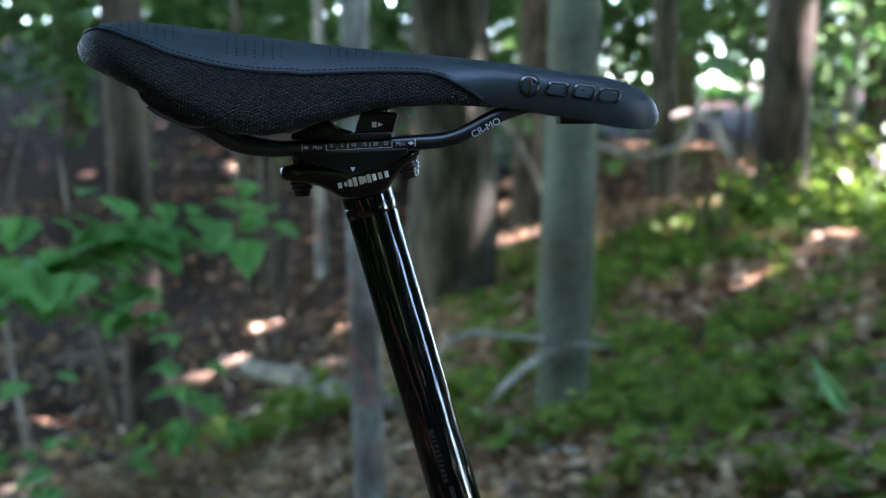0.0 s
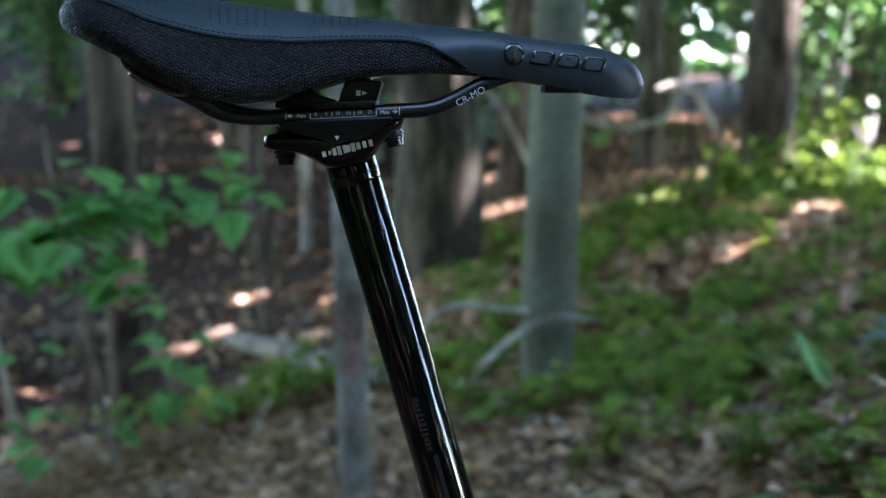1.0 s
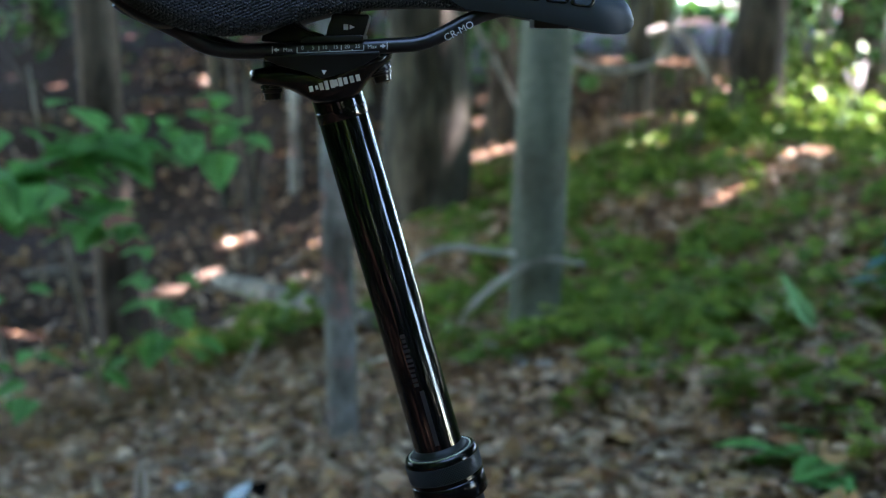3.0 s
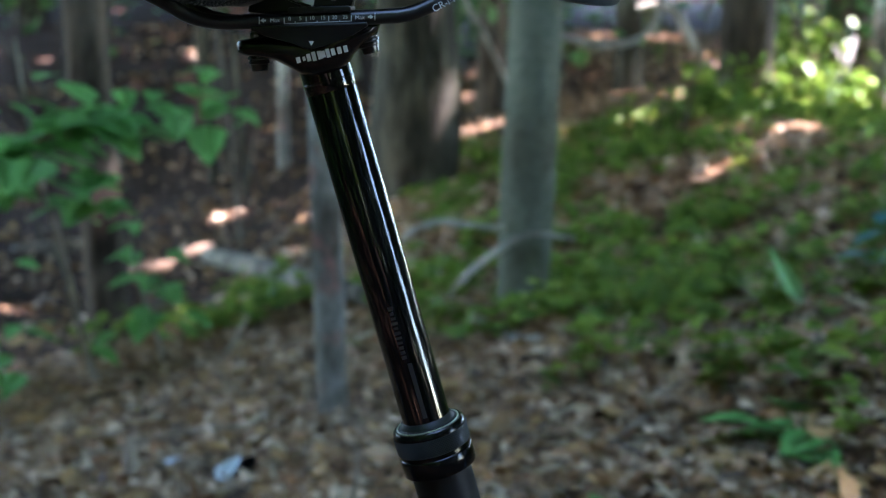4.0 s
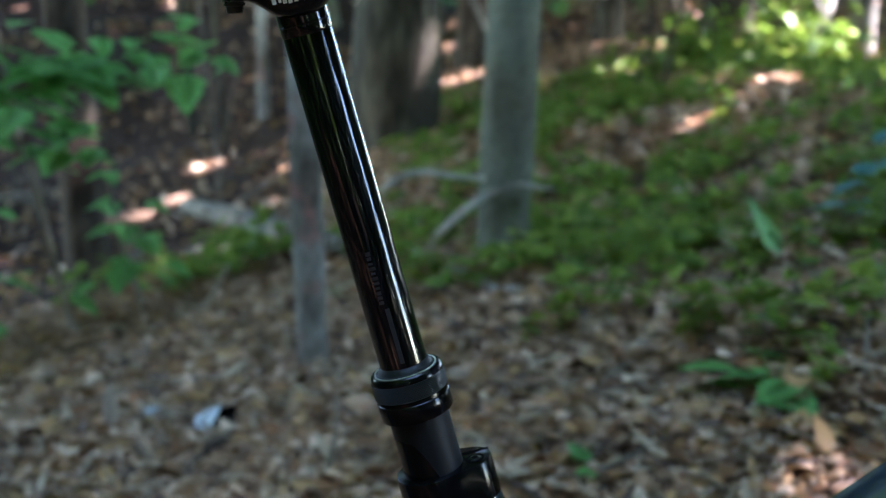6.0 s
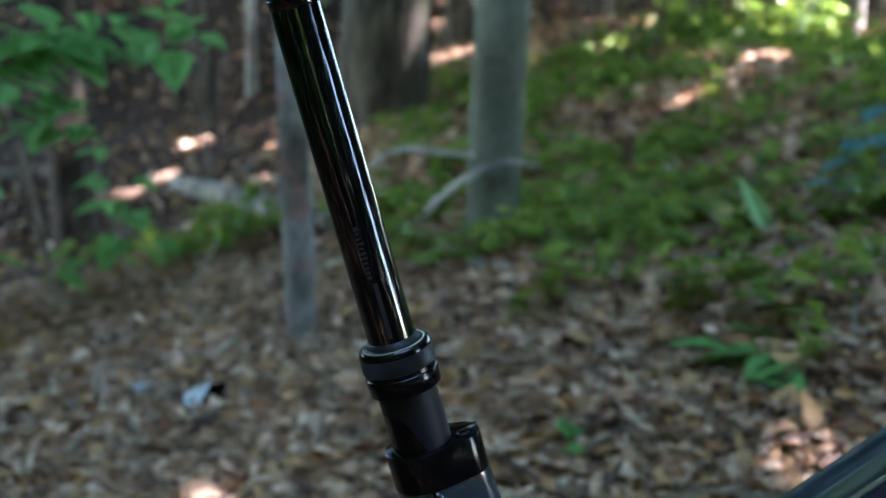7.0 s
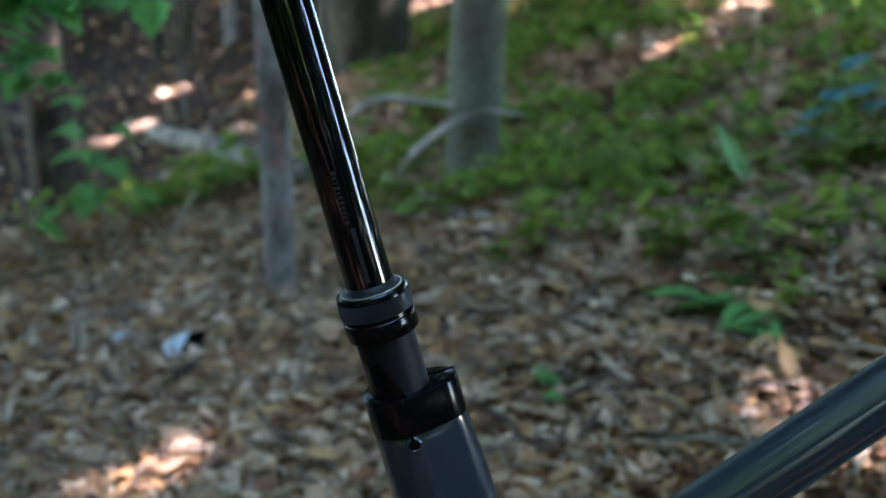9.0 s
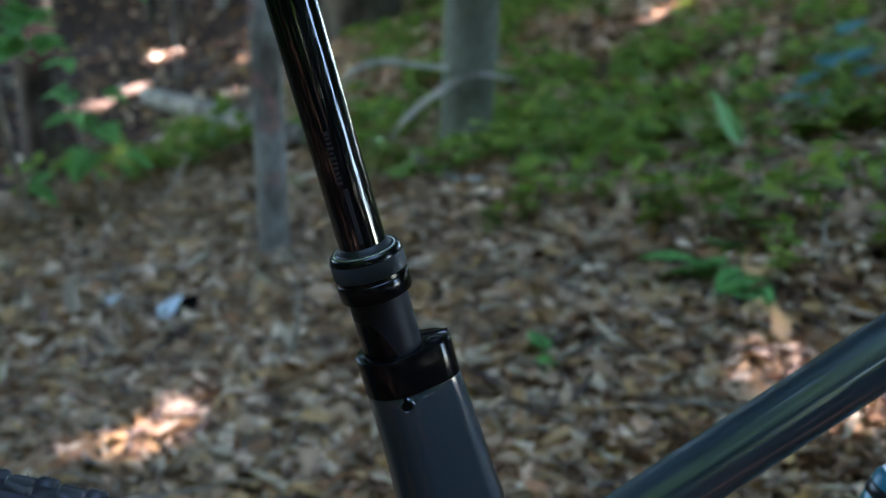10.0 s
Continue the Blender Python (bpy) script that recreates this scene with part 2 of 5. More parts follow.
def part(name, bm, material, parent=None, label="", smooth=True, m=None):
    """Links a bmesh (or a mesh) as one object under a thing or a part."""
    if isinstance(bm, bpy.types.Mesh):
        me = bm
    else:
        bmesh.ops.recalc_face_normals(bm, faces=bm.faces)
        me = bpy.data.meshes.new(name)
        bm.to_mesh(me)
        bm.free()
        me.materials.append(material)
        if smooth:
            me.shade_smooth()
            me.set_sharp_from_angle(angle=radians(38))
    ob = new(name, me)
    ob.parent = parent
    if m is not None:
        ob.matrix_local = m
    if label:
        ob["label"] = label
    return ob


def empty(name, m, label, category, group="", kind=""):
    ob = new(name)
    ob.matrix_world = m
    ob.empty_display_size = 0.05
    return tagged(ob, label, category, group, kind)


def revolve(profile, n=48, bm=None, centre=(0, 0)):
    """Turns (radius, z) pairs round z; closes ends whose radius is above zero."""
    bm = bm or bmesh.new()
    rings = [[bm.verts.new((centre[0] + r * math.cos(2 * math.pi * k / n), centre[1] + r * math.sin(2 * math.pi * k / n), z)) for k in range(n)] for r, z in profile]
    for a, b in zip(rings, rings[1:]):
        for k in range(n):
            bm.faces.new((a[k], a[(k + 1) % n], b[(k + 1) % n], b[k]))
    bm.faces.new(rings[0])
    bm.faces.new(rings[-1])
    return bm


def loft(sections, bm=None, cap=True):
    bm = bm or bmesh.new()
    rings = [[bm.verts.new(p) for p in s] for s in sections]
    n = len(rings[0])
    for a, b in zip(rings, rings[1:]):
        for k in range(n):
            bm.faces.new((a[k], a[(k + 1) % n], b[(k + 1) % n], b[k]))
    if cap:
        bm.faces.new(rings[0])
        bm.faces.new(rings[-1])
    return bm


def sweep(points, radii, n=12, bm=None, steps=6, wobble=0.0, seed=0):
    """Tube along a smooth path; radii at the path's points."""
    pts = [Vector(p) for p in points]
    path, rr = [], []
    for i in range(len(pts) - 1):
        p0, p1, p2, p3 = pts[max(i - 1, 0)], pts[i], pts[i + 1], pts[min(i + 2, len(pts) - 1)]
        for s in range(steps):
            t = s / steps
            path.append(0.5 * ((2 * p1) + (p2 - p0) * t + (2 * p0 - 5 * p1 + 4 * p2 - p3) * t * t + (3 * p1 - p0 - 3 * p2 + p3) * t ** 3))
            rr.append(radii[i] * (1 - t) + radii[i + 1] * t)
    path.append(pts[-1])
    rr.append(radii[-1])
    side, sections = None, []
    for i, p in enumerate(path):
        way = (path[min(i + 1, len(path) - 1)] - path[max(i - 1, 0)]).normalized()
        if side is None:
            side = way.orthogonal().normalized()
        side = (side - way * side.dot(way)).normalized()
        up = way.cross(side)
        ring = []
        for k in range(n):
            a = 2 * math.pi * k / n
            r = rr[i] * (1 + wobble * noise.noise(Vector((math.cos(a) * 1.7 + seed, math.sin(a) * 1.7, p.z * 1.3 + p.x))))
            ring.append(p + (side * math.cos(a) + up * math.sin(a)) * r)
        sections.append(ring)
    return loft(sections, bm)


def prism(outline, y0, y1, bevel=0.0, bm=None):
    """A plate in the xz plane from y0 to y1, with bevelled edges."""
    bm = bm or bmesh.new()
    a = [bm.verts.new((x, y0, z)) for x, z in outline]
    b = [bm.verts.new((x, y1, z)) for x, z in outline]
    n, faces = len(a), []
    for k in range(n):
        faces.append(bm.faces.new((a[k], a[(k + 1) % n], b[(k + 1) % n], b[k])))
    faces += [bm.faces.new(a), bm.faces.new(b[::-1])]
    if bevel:
        edges = list({e for f in faces for e in f.edges})
        bmesh.ops.bevel(bm, geom=edges, offset=bevel, segments=3, affect="EDGES", profile=0.6)
    return bm


def box(cx, cy, cz, sx, sy, sz, bevel=0.0, bm=None):
    o = [(cx - sx / 2, cz - sz / 2), (cx + sx / 2, cz - sz / 2), (cx + sx / 2, cz + sz / 2), (cx - sx / 2, cz + sz / 2)]
    return prism(o, cy - sy / 2, cy + sy / 2, bevel, bm)


def lettering(name, text, size, material, parent, m, label="", depth=0.00008):
    """Raised print: built-in font turned to a mesh; m places its centre, x along the writing."""
    cu = bpy.data.curves.new(name, "FONT")
    cu.body, cu.size, cu.extrude, cu.align_x, cu.align_y = text, size, depth, "CENTER", "CENTER"
    ob = bpy.data.objects.new(name, cu)
    scene.collection.objects.link(ob)
    me = bpy.data.meshes.new_from_object(ob.evaluated_get(bpy.context.evaluated_depsgraph_get()))
    bpy.data.objects.remove(ob)
    me.materials.clear()
    me.materials.append(material)
    return part(name, me, material, parent, label, m=m)


# ---- ground ----
def step(a, b, v):
    v = np.clip((v - a) / (b - a), 0, 1)
    return v * v * (3 - 2 * v)


def ground_height(x, y):
    """Forest floor: the trail under the bicycle, a slope falling to one side, a shallow dip, and a dark bank rising behind a gully."""
    x, y = np.asarray(x, float), np.asarray(y, float)
    s = step(0.9, 2.2, y)
    z = -0.124 * (1 - s) + s * (-0.02 + 0.24 * np.clip(x, -2.2, 1.9) - 0.03 * (np.clip(y, 2, 9) - 3))
    z = z - 0.13 * np.exp(-((x - 0.85) / 0.5) ** 2 - ((y - 4.4) / 1.0) ** 2)
    z = z - 0.30 * np.exp(-((x + 1.2) / 0.9) ** 2 - ((y - 7.0) / 1.5) ** 2)
    z = z + step(0.6, -0.9, x) * np.clip(y - 10.5, 0, 16) * 0.22
    z = z + step(0.4, 1.6, x) * np.clip(y - 9, 0, 40) * 0.05
    bumps = 0.010 * np.sin(5.1 * x + 1.3 * y) + 0.008 * np.sin(3.7 * y - 2.2 * x + 1.0) + 0.02 * np.sin(1.1 * x + 0.7 * y + 2.0) * step(3, 6, y)
    return z + bumps * step(1.0, 2.0, np.hypot(x, y - 0.6))


def axis_steps(lo, hi, fine_lo, fine_hi, fine):
    a = list(np.arange(fine_lo, fine_hi, fine))
    d, v = fine, fine_lo
    while v > lo:
        d *= 1.18
        v -= d
        a.insert(0, v)
    d, v = fine, a[-1]
    while v < hi:
        d *= 1.18
        v += d
        a.append(v)
    return np.array(a)


gx, gy = axis_steps(-400, 400, -3, 4, 0.07), axis_steps(-400, 400, 0, 8, 0.07)
GX, GY = np.meshgrid(gx, gy)
gv = np.stack([GX, GY, ground_height(GX, GY)], -1).reshape(-1, 3)
ni, nj = len(gx), len(gy)
gf = [(j * ni + i, j * ni + i + 1, (j + 1) * ni + i + 1, (j + 1) * ni + i) for j in range(nj - 1) for i in range(ni - 1)]
tagged(new("ground", mesh_of("ground", gv, gf, M_SOIL)), "dark brown forest soil sloping under leaf litter", "ground", kind="structure")


# ---- bicycle ----
YB = 0.62
bike = empty("mountain_bike", pose(0, YB, 0), "slate grey mountain bike with black saddle on a forest trail", "bicycle")
MM = 0.001


def curve_of(pairs):
    a = np.array(pairs, float) * MM
    return lambda x: np.interp(x, a[:, 0], a[:, 1])


S_TOP = curve_of([(-170.5, 988), (-169, 991.6), (-165, 994.8), (-158, 997), (-131.5, 994.9), (-91, 989.7), (-50, 984.4), (-9.4, 981), (32, 976.4), (59.6, 972.3), (76, 970.1), (87, 968), (95, 965.2), (100.5, 961.5), (104, 957.5), (106, 952)])
S_BOT = curve_of([(-170.5, 979), (-167, 975.5), (-158, 971.8), (-136, 962.3), (-120.5, 952.1), (-108.5, 946.6), (-96.7, 942.8), (-85, 941.5), (-73, 943), (-60.7, 946.5), (-48, 950.3), (-35, 953.5), (-22, 955.3), (4, 956.2), (20, 955.4), (39, 953.5), (58, 950.3), (85, 945.5), (97, 943.8), (103, 945), (106, 949)])
S_SEAM = curve_of([(-170.5, 986.8), (-168.5, 989.4), (-163, 991.2), (-154, 989.8), (-140, 985.2), (-121.4, 978.3), (-104.4, 973.4), (-85.4, 970.7), (-68.4, 970.2), (-43, 971), (-17, 971.5), (-8, 971), (-1.1, 969.3), (6, 966.5), (12.3, 962.9), (19.9, 957.6), (23.5, 955.1), (106, 940)])
S_HALF = curve_of([(-170.5, 27), (-169, 35.5), (-165.5, 43.5), (-159, 52), (-149, 60.5), (-135, 67.5), (-115, 67), (-95, 59), (-75, 49.5), (-55, 41), (-35, 34.5), (-10, 28.5), (20, 25), (40, 23.5), (75, 21.5), (90, 19), (98, 15), (103, 10), (105.2, 5.5), (106, 2.5)])


def smoothed(f, x, r=0.005):
    return float(np.mean([f(np.clip(x + d, -0.1705, 0.106)) for d in np.linspace(-r, r, 9)]))


def saddle_curve(x):
    """Half a cross-section, from the crown's middle down to the lower edge: (y outwards, z)."""
    edge = min(0.005, max(0.0006, (0.106 - x) * 0.5), max(0.0006, (x + 0.1705) * 0.5))
    zt, zb, zs, w = (smoothed(f, x, edge) for f in (S_TOP, S_BOT, S_SEAM, S_HALF))
    near_nose = float(step(-0.01, 0.03, x))
    zk = zb + 0.40 * ((1 - near_nose) * max(zs - zb, 0.001) + near_nose * 1.15 * (zt - zb))
    n = 1.75 + 0.75 * near_nose
    pts = []
    for k in range(60):
        a = math.pi / 2 * k / 59
        y = w * math.sin(a) ** (2 / n)
        pts.append((y, zk + (zt - zk) * max(0.0, 1 - (y / w) ** n) ** (1 / n)))
    for k in range(1, 16):
        t = k / 15
        pts.append((w * (1 - 0.10 * t ** 2), zk + (zb - zk) * t))
    return np.array(pts), zs, zb


def resample(pts, n):
    d = np.r_[0, np.cumsum(np.hypot(*np.diff(pts, axis=0).T))]
    s = np.linspace(0, d[-1], n)
    return np.stack([np.interp(s, d, pts[:, 0]), np.interp(s, d, pts[:, 1])], 1)


xs = np.r_[-0.1705, -0.1700, -0.1690, -0.1675, -0.165, -0.162, np.linspace(-0.158, 0.09, 84), 0.0935, 0.0965, 0.099, 0.101, 0.1028, 0.1042, 0.1052, 0.1058, 0.106]
NC, NF = 16, 14
covers, sides, seam_line, lower = [], [], [], []
for x in xs:
    c, zs, zb = saddle_curve(x)
    k = int(np.argmax(c[:, 1] < zs)) if (c[:, 1] < zs).any() else len(c) - 1
    k = max(2, min(k, len(c) - 1))
    covers.append([(x, y, z) for y, z in resample(c[:k + 1], NC)])
    sides.append([(x, y, z) for y, z in resample(c[k:], NF)] if k < len(c) - 2 else None)
    seam_line.append((x, c[k][0], c[k][1]) if k < len(c) - 2 else None)
    lower.append((x, c[-1][0], c[-1][1]))


def grid_rows(rows):
    bm = bmesh.new()
    grid = [[bm.verts.new(p) for p in r] for r in rows]
    for a, b in zip(grid, grid[1:]):
        for k in range(len(a) - 1):
            bm.faces.new((a[k], a[k + 1], b[k + 1], b[k]))
    return bm, grid


under = []
for (x, w, z), c in zip(lower, covers):
    zt = c[0][2]
    half = [(x, w, z), (x, w - min(0.004, w * 0.3), z + 0.0012), (x, w * 0.6, z + 0.35 * (zt - z)), (x, w * 0.25, z + 0.5 * (zt - z))]
    under.append([(a, -b, d) for a, b, d in half] + half[::-1])
bm, _ = grid_rows(under)
saddle = part("saddle", bm, M_SHELL, bike, "black mountain bike saddle with smooth top and knitted side panels")

bm, g = grid_rows([[(x, -y, z) for x, y, z in r[:0:-1]] + r for r in covers])
bm.faces.new(g[-1])
bm.faces.new(g[0])
part("top_cover", bm, M_COVER, saddle, "smooth blue-black leatherette top cover")
for sign in (-1, 1):
    rows = [[(x, sign * y, z) for x, y, z in r] for r in sides if r]
    bm, g = grid_rows(rows)
    part("side_fabric", bm, M_KNIT, saddle, "coarse black knitted side fabric")
    line = [Vector((x, sign * y, z)) for x, y, z in [s for s in seam_line if s]]
    out = [p + Vector((0, sign * 0.0002, 0.0003)) for p in line]
    part("seam_piping", sweep(out[1:-1:2], [0.0010] * len(out[1:-1:2]), 8, steps=2), M_PIPING, saddle, "folded seam edge")
    bm = bmesh.new()
    # thread dashes a little above and below the seam
    for lift, inward in ((0.0021, 0.0012), (-0.0019, -0.0002)):
        run, last = 0.0, None
        dense = [line[i].lerp(line[i + 1], t) for i in range(len(line) - 1) for t in np.arange(12) / 12]
        dash = []
        for p in dense:
            q = p + Vector((0, -sign * inward, lift))
            if last is not None:
                run += (q - last).length
            last = q
            if run % 0.0026 < 0.0019:
                dash.append(q)
            elif len(dash) > 1:
                sweep([dash[0], dash[-1]], [0.00021, 0.00021], 5, bm, 1)
                dash = []
            else:
                dash = []
    part("stitching", bm, M_STITCH, saddle, "black stitching along the seam")

# bands of perforations in the cover
bm = bmesh.new()
for x0, x1, low0, low1 in ((-0.150, -0.1255, 0.9905, 0.9845), (-0.1005, -0.0752, 0.9785, 0.9768), (-0.0525, -0.0285, 0.9778, 0.9776)):
    for c in range(7):
        x = x0 + (x1 - x0) * c / 6
        low = low0 + (low1 - low0) * c / 6
        cur = saddle_curve(x)[0]
        d = np.r_[0, np.cumsum(np.hypot(*np.diff(cur, axis=0).T))]
        end = d[int(np.argmax(cur[:, 1] < low))]
        s = 0.006
        while s < end:
            y, z = np.interp(s, d, cur[:, 0]), np.interp(s, d, cur[:, 1])
            y2, z2 = np.interp(s + 0.001, d, cur[:, 0]), np.interp(s + 0.001, d, cur[:, 1])
            tang = Vector((0, y2 - y, z2 - z)).normalized()
            for sign in (-1, 1):
                t = Vector((0, sign * tang.y, tang.z))
                nrm = Vector((0, -sign * tang.z, abs(tang.y))).normalized()
                o = Vector((x * (0.62 - y) / 0.59, sign * y, z)) + nrm * 0.0003
                bm.faces.new([bm.verts.new(o + Vector((1, 0, 0)) * 0.00042 * math.cos(a) + t * 0.00062 * math.sin(a)) for a in np.linspace(0, 2 * math.pi, 8)[:-1]])
            s += 0.0034
tagged(part("perforations", bm, M_STITCH, saddle, "bands of small punched dots"), kind="stuff")

# rails, their sockets and the nose clip
for sign in (-1, 1):
    rail_path = [(-0.1345, sign * 0.041, 0.9575), (-0.1294, sign * 0.038, 0.9535), (-0.1166, sign * 0.034, 0.9476), (-0.1085, sign * 0.030, 0.9434), (-0.0985, sign * 0.025, 0.9373),
                 (-0.085, sign * 0.0222, 0.9348), (-0.066, sign * 0.022, 0.9354), (-0.0132, sign * 0.022, 0.9380), (0.002, sign * 0.0215, 0.9394), (0.0125, sign * 0.020, 0.9434), (0.026, sign * 0.0175, 0.9505), (0.041, sign * 0.014, 0.9555), (0.06, sign * 0.012, 0.957)]
    part("rail", sweep(rail_path, [0.0035] * 13, 16), M_RAIL, saddle, "black steel saddle rail")
    part("rail_socket", sweep([(-0.1365, sign * 0.047, 0.9655), (-0.1335, sign * 0.047, 0.9618), (-0.1265, sign * 0.045, 0.9570), (-0.1175, sign * 0.041, 0.9520), (-0.1110, sign * 0.037, 0.9500), (-0.1085, sign * 0.035, 0.9500)], [0.0022, 0.0052, 0.0064, 0.0064, 0.0052, 0.0030], 20), M_CLAMP, saddle, "glossy black rail socket")
part("nose_clip", box(0.0650, 0, 0.9498, 0.0165, 0.026, 0.006, 0.001), M_SHELL, saddle)

FACE = pose(0, 0, 0, 90, 0, 0)      # print that faces the near side


def print_at(x, y, z, tilt=0.0):
    return pose(x, y, z, 0, -tilt, 0) @ FACE


# embossed emblem on the nose: a round and three slanted blocks
def on_side(x, z, off=0.0):
    c = saddle_curve(x)[0]
    k = int(np.argmin(abs(c[:, 1] - z)))
    return -(c[k][0] + off)


def raised_block(cx, cz, wide, high, slant, tilt, name, round_=0.28):
    pts = []
    r = min(wide, high) * round_
    for qx, qz, a0 in ((1, 1, 0), (-1, 1, 90), (-1, -1, 180), (1, -1, 270)):
        for k in range(5):
            a = radians(a0 + 22.5 * k)
            px, pz = qx * (wide / 2 - r) + r * math.cos(a), qz * (high / 2 - r) + r * math.sin(a)
            px += slant * pz
            pts.append((cx + px * math.cos(tilt) - pz * math.sin(tilt), cz + px * math.sin(tilt) + pz * math.cos(tilt)))
    bm = bmesh.new()
    levels = [(1.05, 0.0004), (0.98, -0.0005), (0.92, -0.0007), (0.76, -0.0006), (0.68, 0.0001), (0.3, 0.0001)]
    rings = []
    for f, off in levels:
        rings.append([bm.verts.new((cx + (x - cx) * f, on_side(cx + (x - cx) * f, cz + (z - cz) * f, -off), cz + (z - cz) * f)) for x, z in pts])
    for a, b in zip(rings, rings[1:]):
        for k in range(len(a)):
            bm.faces.new((a[k], a[(k + 1) % len(a)], b[(k + 1) % len(a)], b[k]))
    bm.faces.new(rings[-1])
    return part(name, bm, M_GLOSS_PATCH, saddle, "glossy embossed emblem block")


raised_block(0.0410, 0.9650, 0.0100, 0.0108, 0.0, 0.0, "emblem_round", 0.5)
for cx, cz in ((0.0545, 0.9634), (0.0672, 0.9622), (0.0792, 0.9606)):
    raised_block(cx, cz, 0.0112, 0.0074, 0.25, -0.11, "emblem_block")
part("emblem_bar", box(0.0410, on_side(0.041, 0.965) - 0.0002, 0.9645, 0.0016, 0.0008, 0.0085, 0.0002), M_GLOSS_PATCH, saddle)

# print on the near rail
slope = math.degrees(math.atan2(0.0026, 0.0528))
lettering("rail_print", "CR-MO", 0.0047, M_GREY_PRINT, saddle, print_at(0.0205, -0.0222, 0.9451, 28) @ pose(0, 0, 0.0012), "grey stamped letters")
SC = lambda u: (-0.0667 + 0.0536 * u, -0.0256, 0.9357 + 0.0024 * u)      # along the printed scale
for text, u, size in (("Max", 0.135, 0.0026), ("Max", 0.87, 0.0026), ("0", 0.262, 0.0025), ("5", 0.355, 0.0025), ("10", 0.455, 0.0025), ("15", 0.55, 0.0025), ("20", 0.65, 0.0025), ("25", 0.742, 0.0025)):
    x, y, z = SC(u)
    lettering("scale_print", text, size, M_GREY_PRINT, saddle, print_at(x, y, z + (0.0003 if len(text) < 3 else -0.0002), slope))
for u, high, low in ((0.0, 0.0034, 0), (1.0, 0.0034, 0), (0.215, 0.0026, -0.0004), (0.405, 0.0022, 0), (0.600, 0.0022, 0), (0.795, 0.0026, -0.0004), (0.31, 0.0005, -0.0012), (0.50, 0.0005, -0.0012), (0.695, 0.0005, -0.0012)):
    x, y, z = SC(u)
    part("scale_mark", box(x, y, z + low, 0.0004, 0.0002, high), M_GREY_PRINT, saddle)
x, y, z = SC(0.505)
part("scale_line", box(0, 0, 0, 0.031, 0.0002, 0.0003), M_GREY_PRINT, saddle, m=pose(x, y + 0.0001, z - 0.0017, 0, -slope, 0))
for u, d in ((0.035, -1), (0.962, 1)):
    x, y, z = SC(u)
    part("scale_arrow", prism([(x + d * 0.0014, z), (x - d * 0.0002, z + 0.0011), (x - d * 0.0002, z + 0.0004), (x - d * 0.0012, z + 0.0004), (x - d * 0.0012, z - 0.0004), (x - d * 0.0002, z - 0.0004), (x - d * 0.0002, z - 0.0011)], y - 0.0001, y + 0.0001), M_GREY_PRINT, saddle)

# ---- seatpost: local frame along its axis, z upwards
AXIS = pose(0.0102, 0, 0.744, 0, -15.9, 0)
seatpost = part("seatpost", revolve([(0.0125, -0.13), (0.0125, 0.1665), (0.0123, 0.1675)], 64), M_POST, bike, "gloss black dropper seatpost, extended", m=AXIS)
part("neck_sleeve", revolve([(0.01235, 0.164), (0.0127, 0.1652), (0.01285, 0.1685), (0.0128, 0.176), (0.0130, 0.183)], 64), M_POST, seatpost, "glossy sleeve under the clamp head")
part("neck_scratch", revolve([(0.0127, 0.1690), (0.0131, 0.1694), (0.0131, 0.1699), (0.0127, 0.1703)], 64), M_CLAMP, seatpost, "worn machined rim")
for k, (h, wd) in enumerate(((0.60, 1), (0.5, .8), (0.55, .6), (0.8, .75), (0.55, .6), (0.8, .75), (0.8, .6), (0.65, .6), (0.55, .8), (0.6, .8), (0.6, .8))):
    zc = 0.0535 - 0.0026 * k
    bm = bmesh.new()
    a0, half = radians(-90 - 6), radians(9.5 * h)
    va = [bm.verts.new((0.01256 * math.cos(a0 + s * half), 0.01256 * math.sin(a0 + s * half), zc + q * 0.0011 * wd)) for s, q in ((-1, -1), (-0.33, -1), (0.33, -1), (1, -1), (1, 1), (0.33, 1), (-0.33, 1), (-1, 1))]
    bm.faces.new(va)
    part("etched_mark", bm, M_ETCH, seatpost, "faint etched grey mark")
bm = bmesh.new()
a0 = radians(-90 + 2)
bm.faces.new([bm.verts.new((0.01256 * math.cos(a0 + s), 0.01256 * math.sin(a0 + s), zz)) for s, zz in ((-0.09, 0.024), (0.09, 0.024), (0.09, -0.006), (-0.09, -0.006))])
part("etched_stripe", bm, M_ETCH, seatpost, "faint etched grey stripe")

part("wiper_seal", revolve([(0.0126, -0.0088), (0.0132, -0.0092), (0.0144, -0.0116), (0.0158, -0.0122), (0.0162, -0.014), (0.013, -0.016)], 64), M_SEAL, seatpost, "grey rubber wiper seal")
part("seal_ring", revolve([(0.0163, -0.0122), (0.0164, -0.0119), (0.01655, -0.0119), (0.0166, -0.0124), (0.0160, -0.0135)], 64), M_RING, seatpost, "thin pale ring")
part("collar_top", revolve([(0.0166, -0.0125), (0.0178, -0.0124), (0.0187, -0.0132), (0.0192, -0.0152), (0.0192, -0.0158), (0.016, -0.0158)], 64), M_COLLAR, seatpost, "glossy collar rim")
part("knurled_collar", revolve([(0.0185, -0.0157), (0.0195, -0.0160), (0.0195, -0.0243), (0.0190, -0.0250), (0.016, -0.0252)], 96), M_KNURL, seatpost, "knurled black collar")
part("lower_collar", revolve([(0.0178, -0.0250), (0.0186, -0.0253), (0.0187, -0.0272), (0.0191, -0.0275), (0.0193, -0.0279), (0.0193, -0.0364), (0.0190, -0.0369), (0.0158, -0.0370)], 72), M_COLLAR, seatpost, "gloss black lower collar")
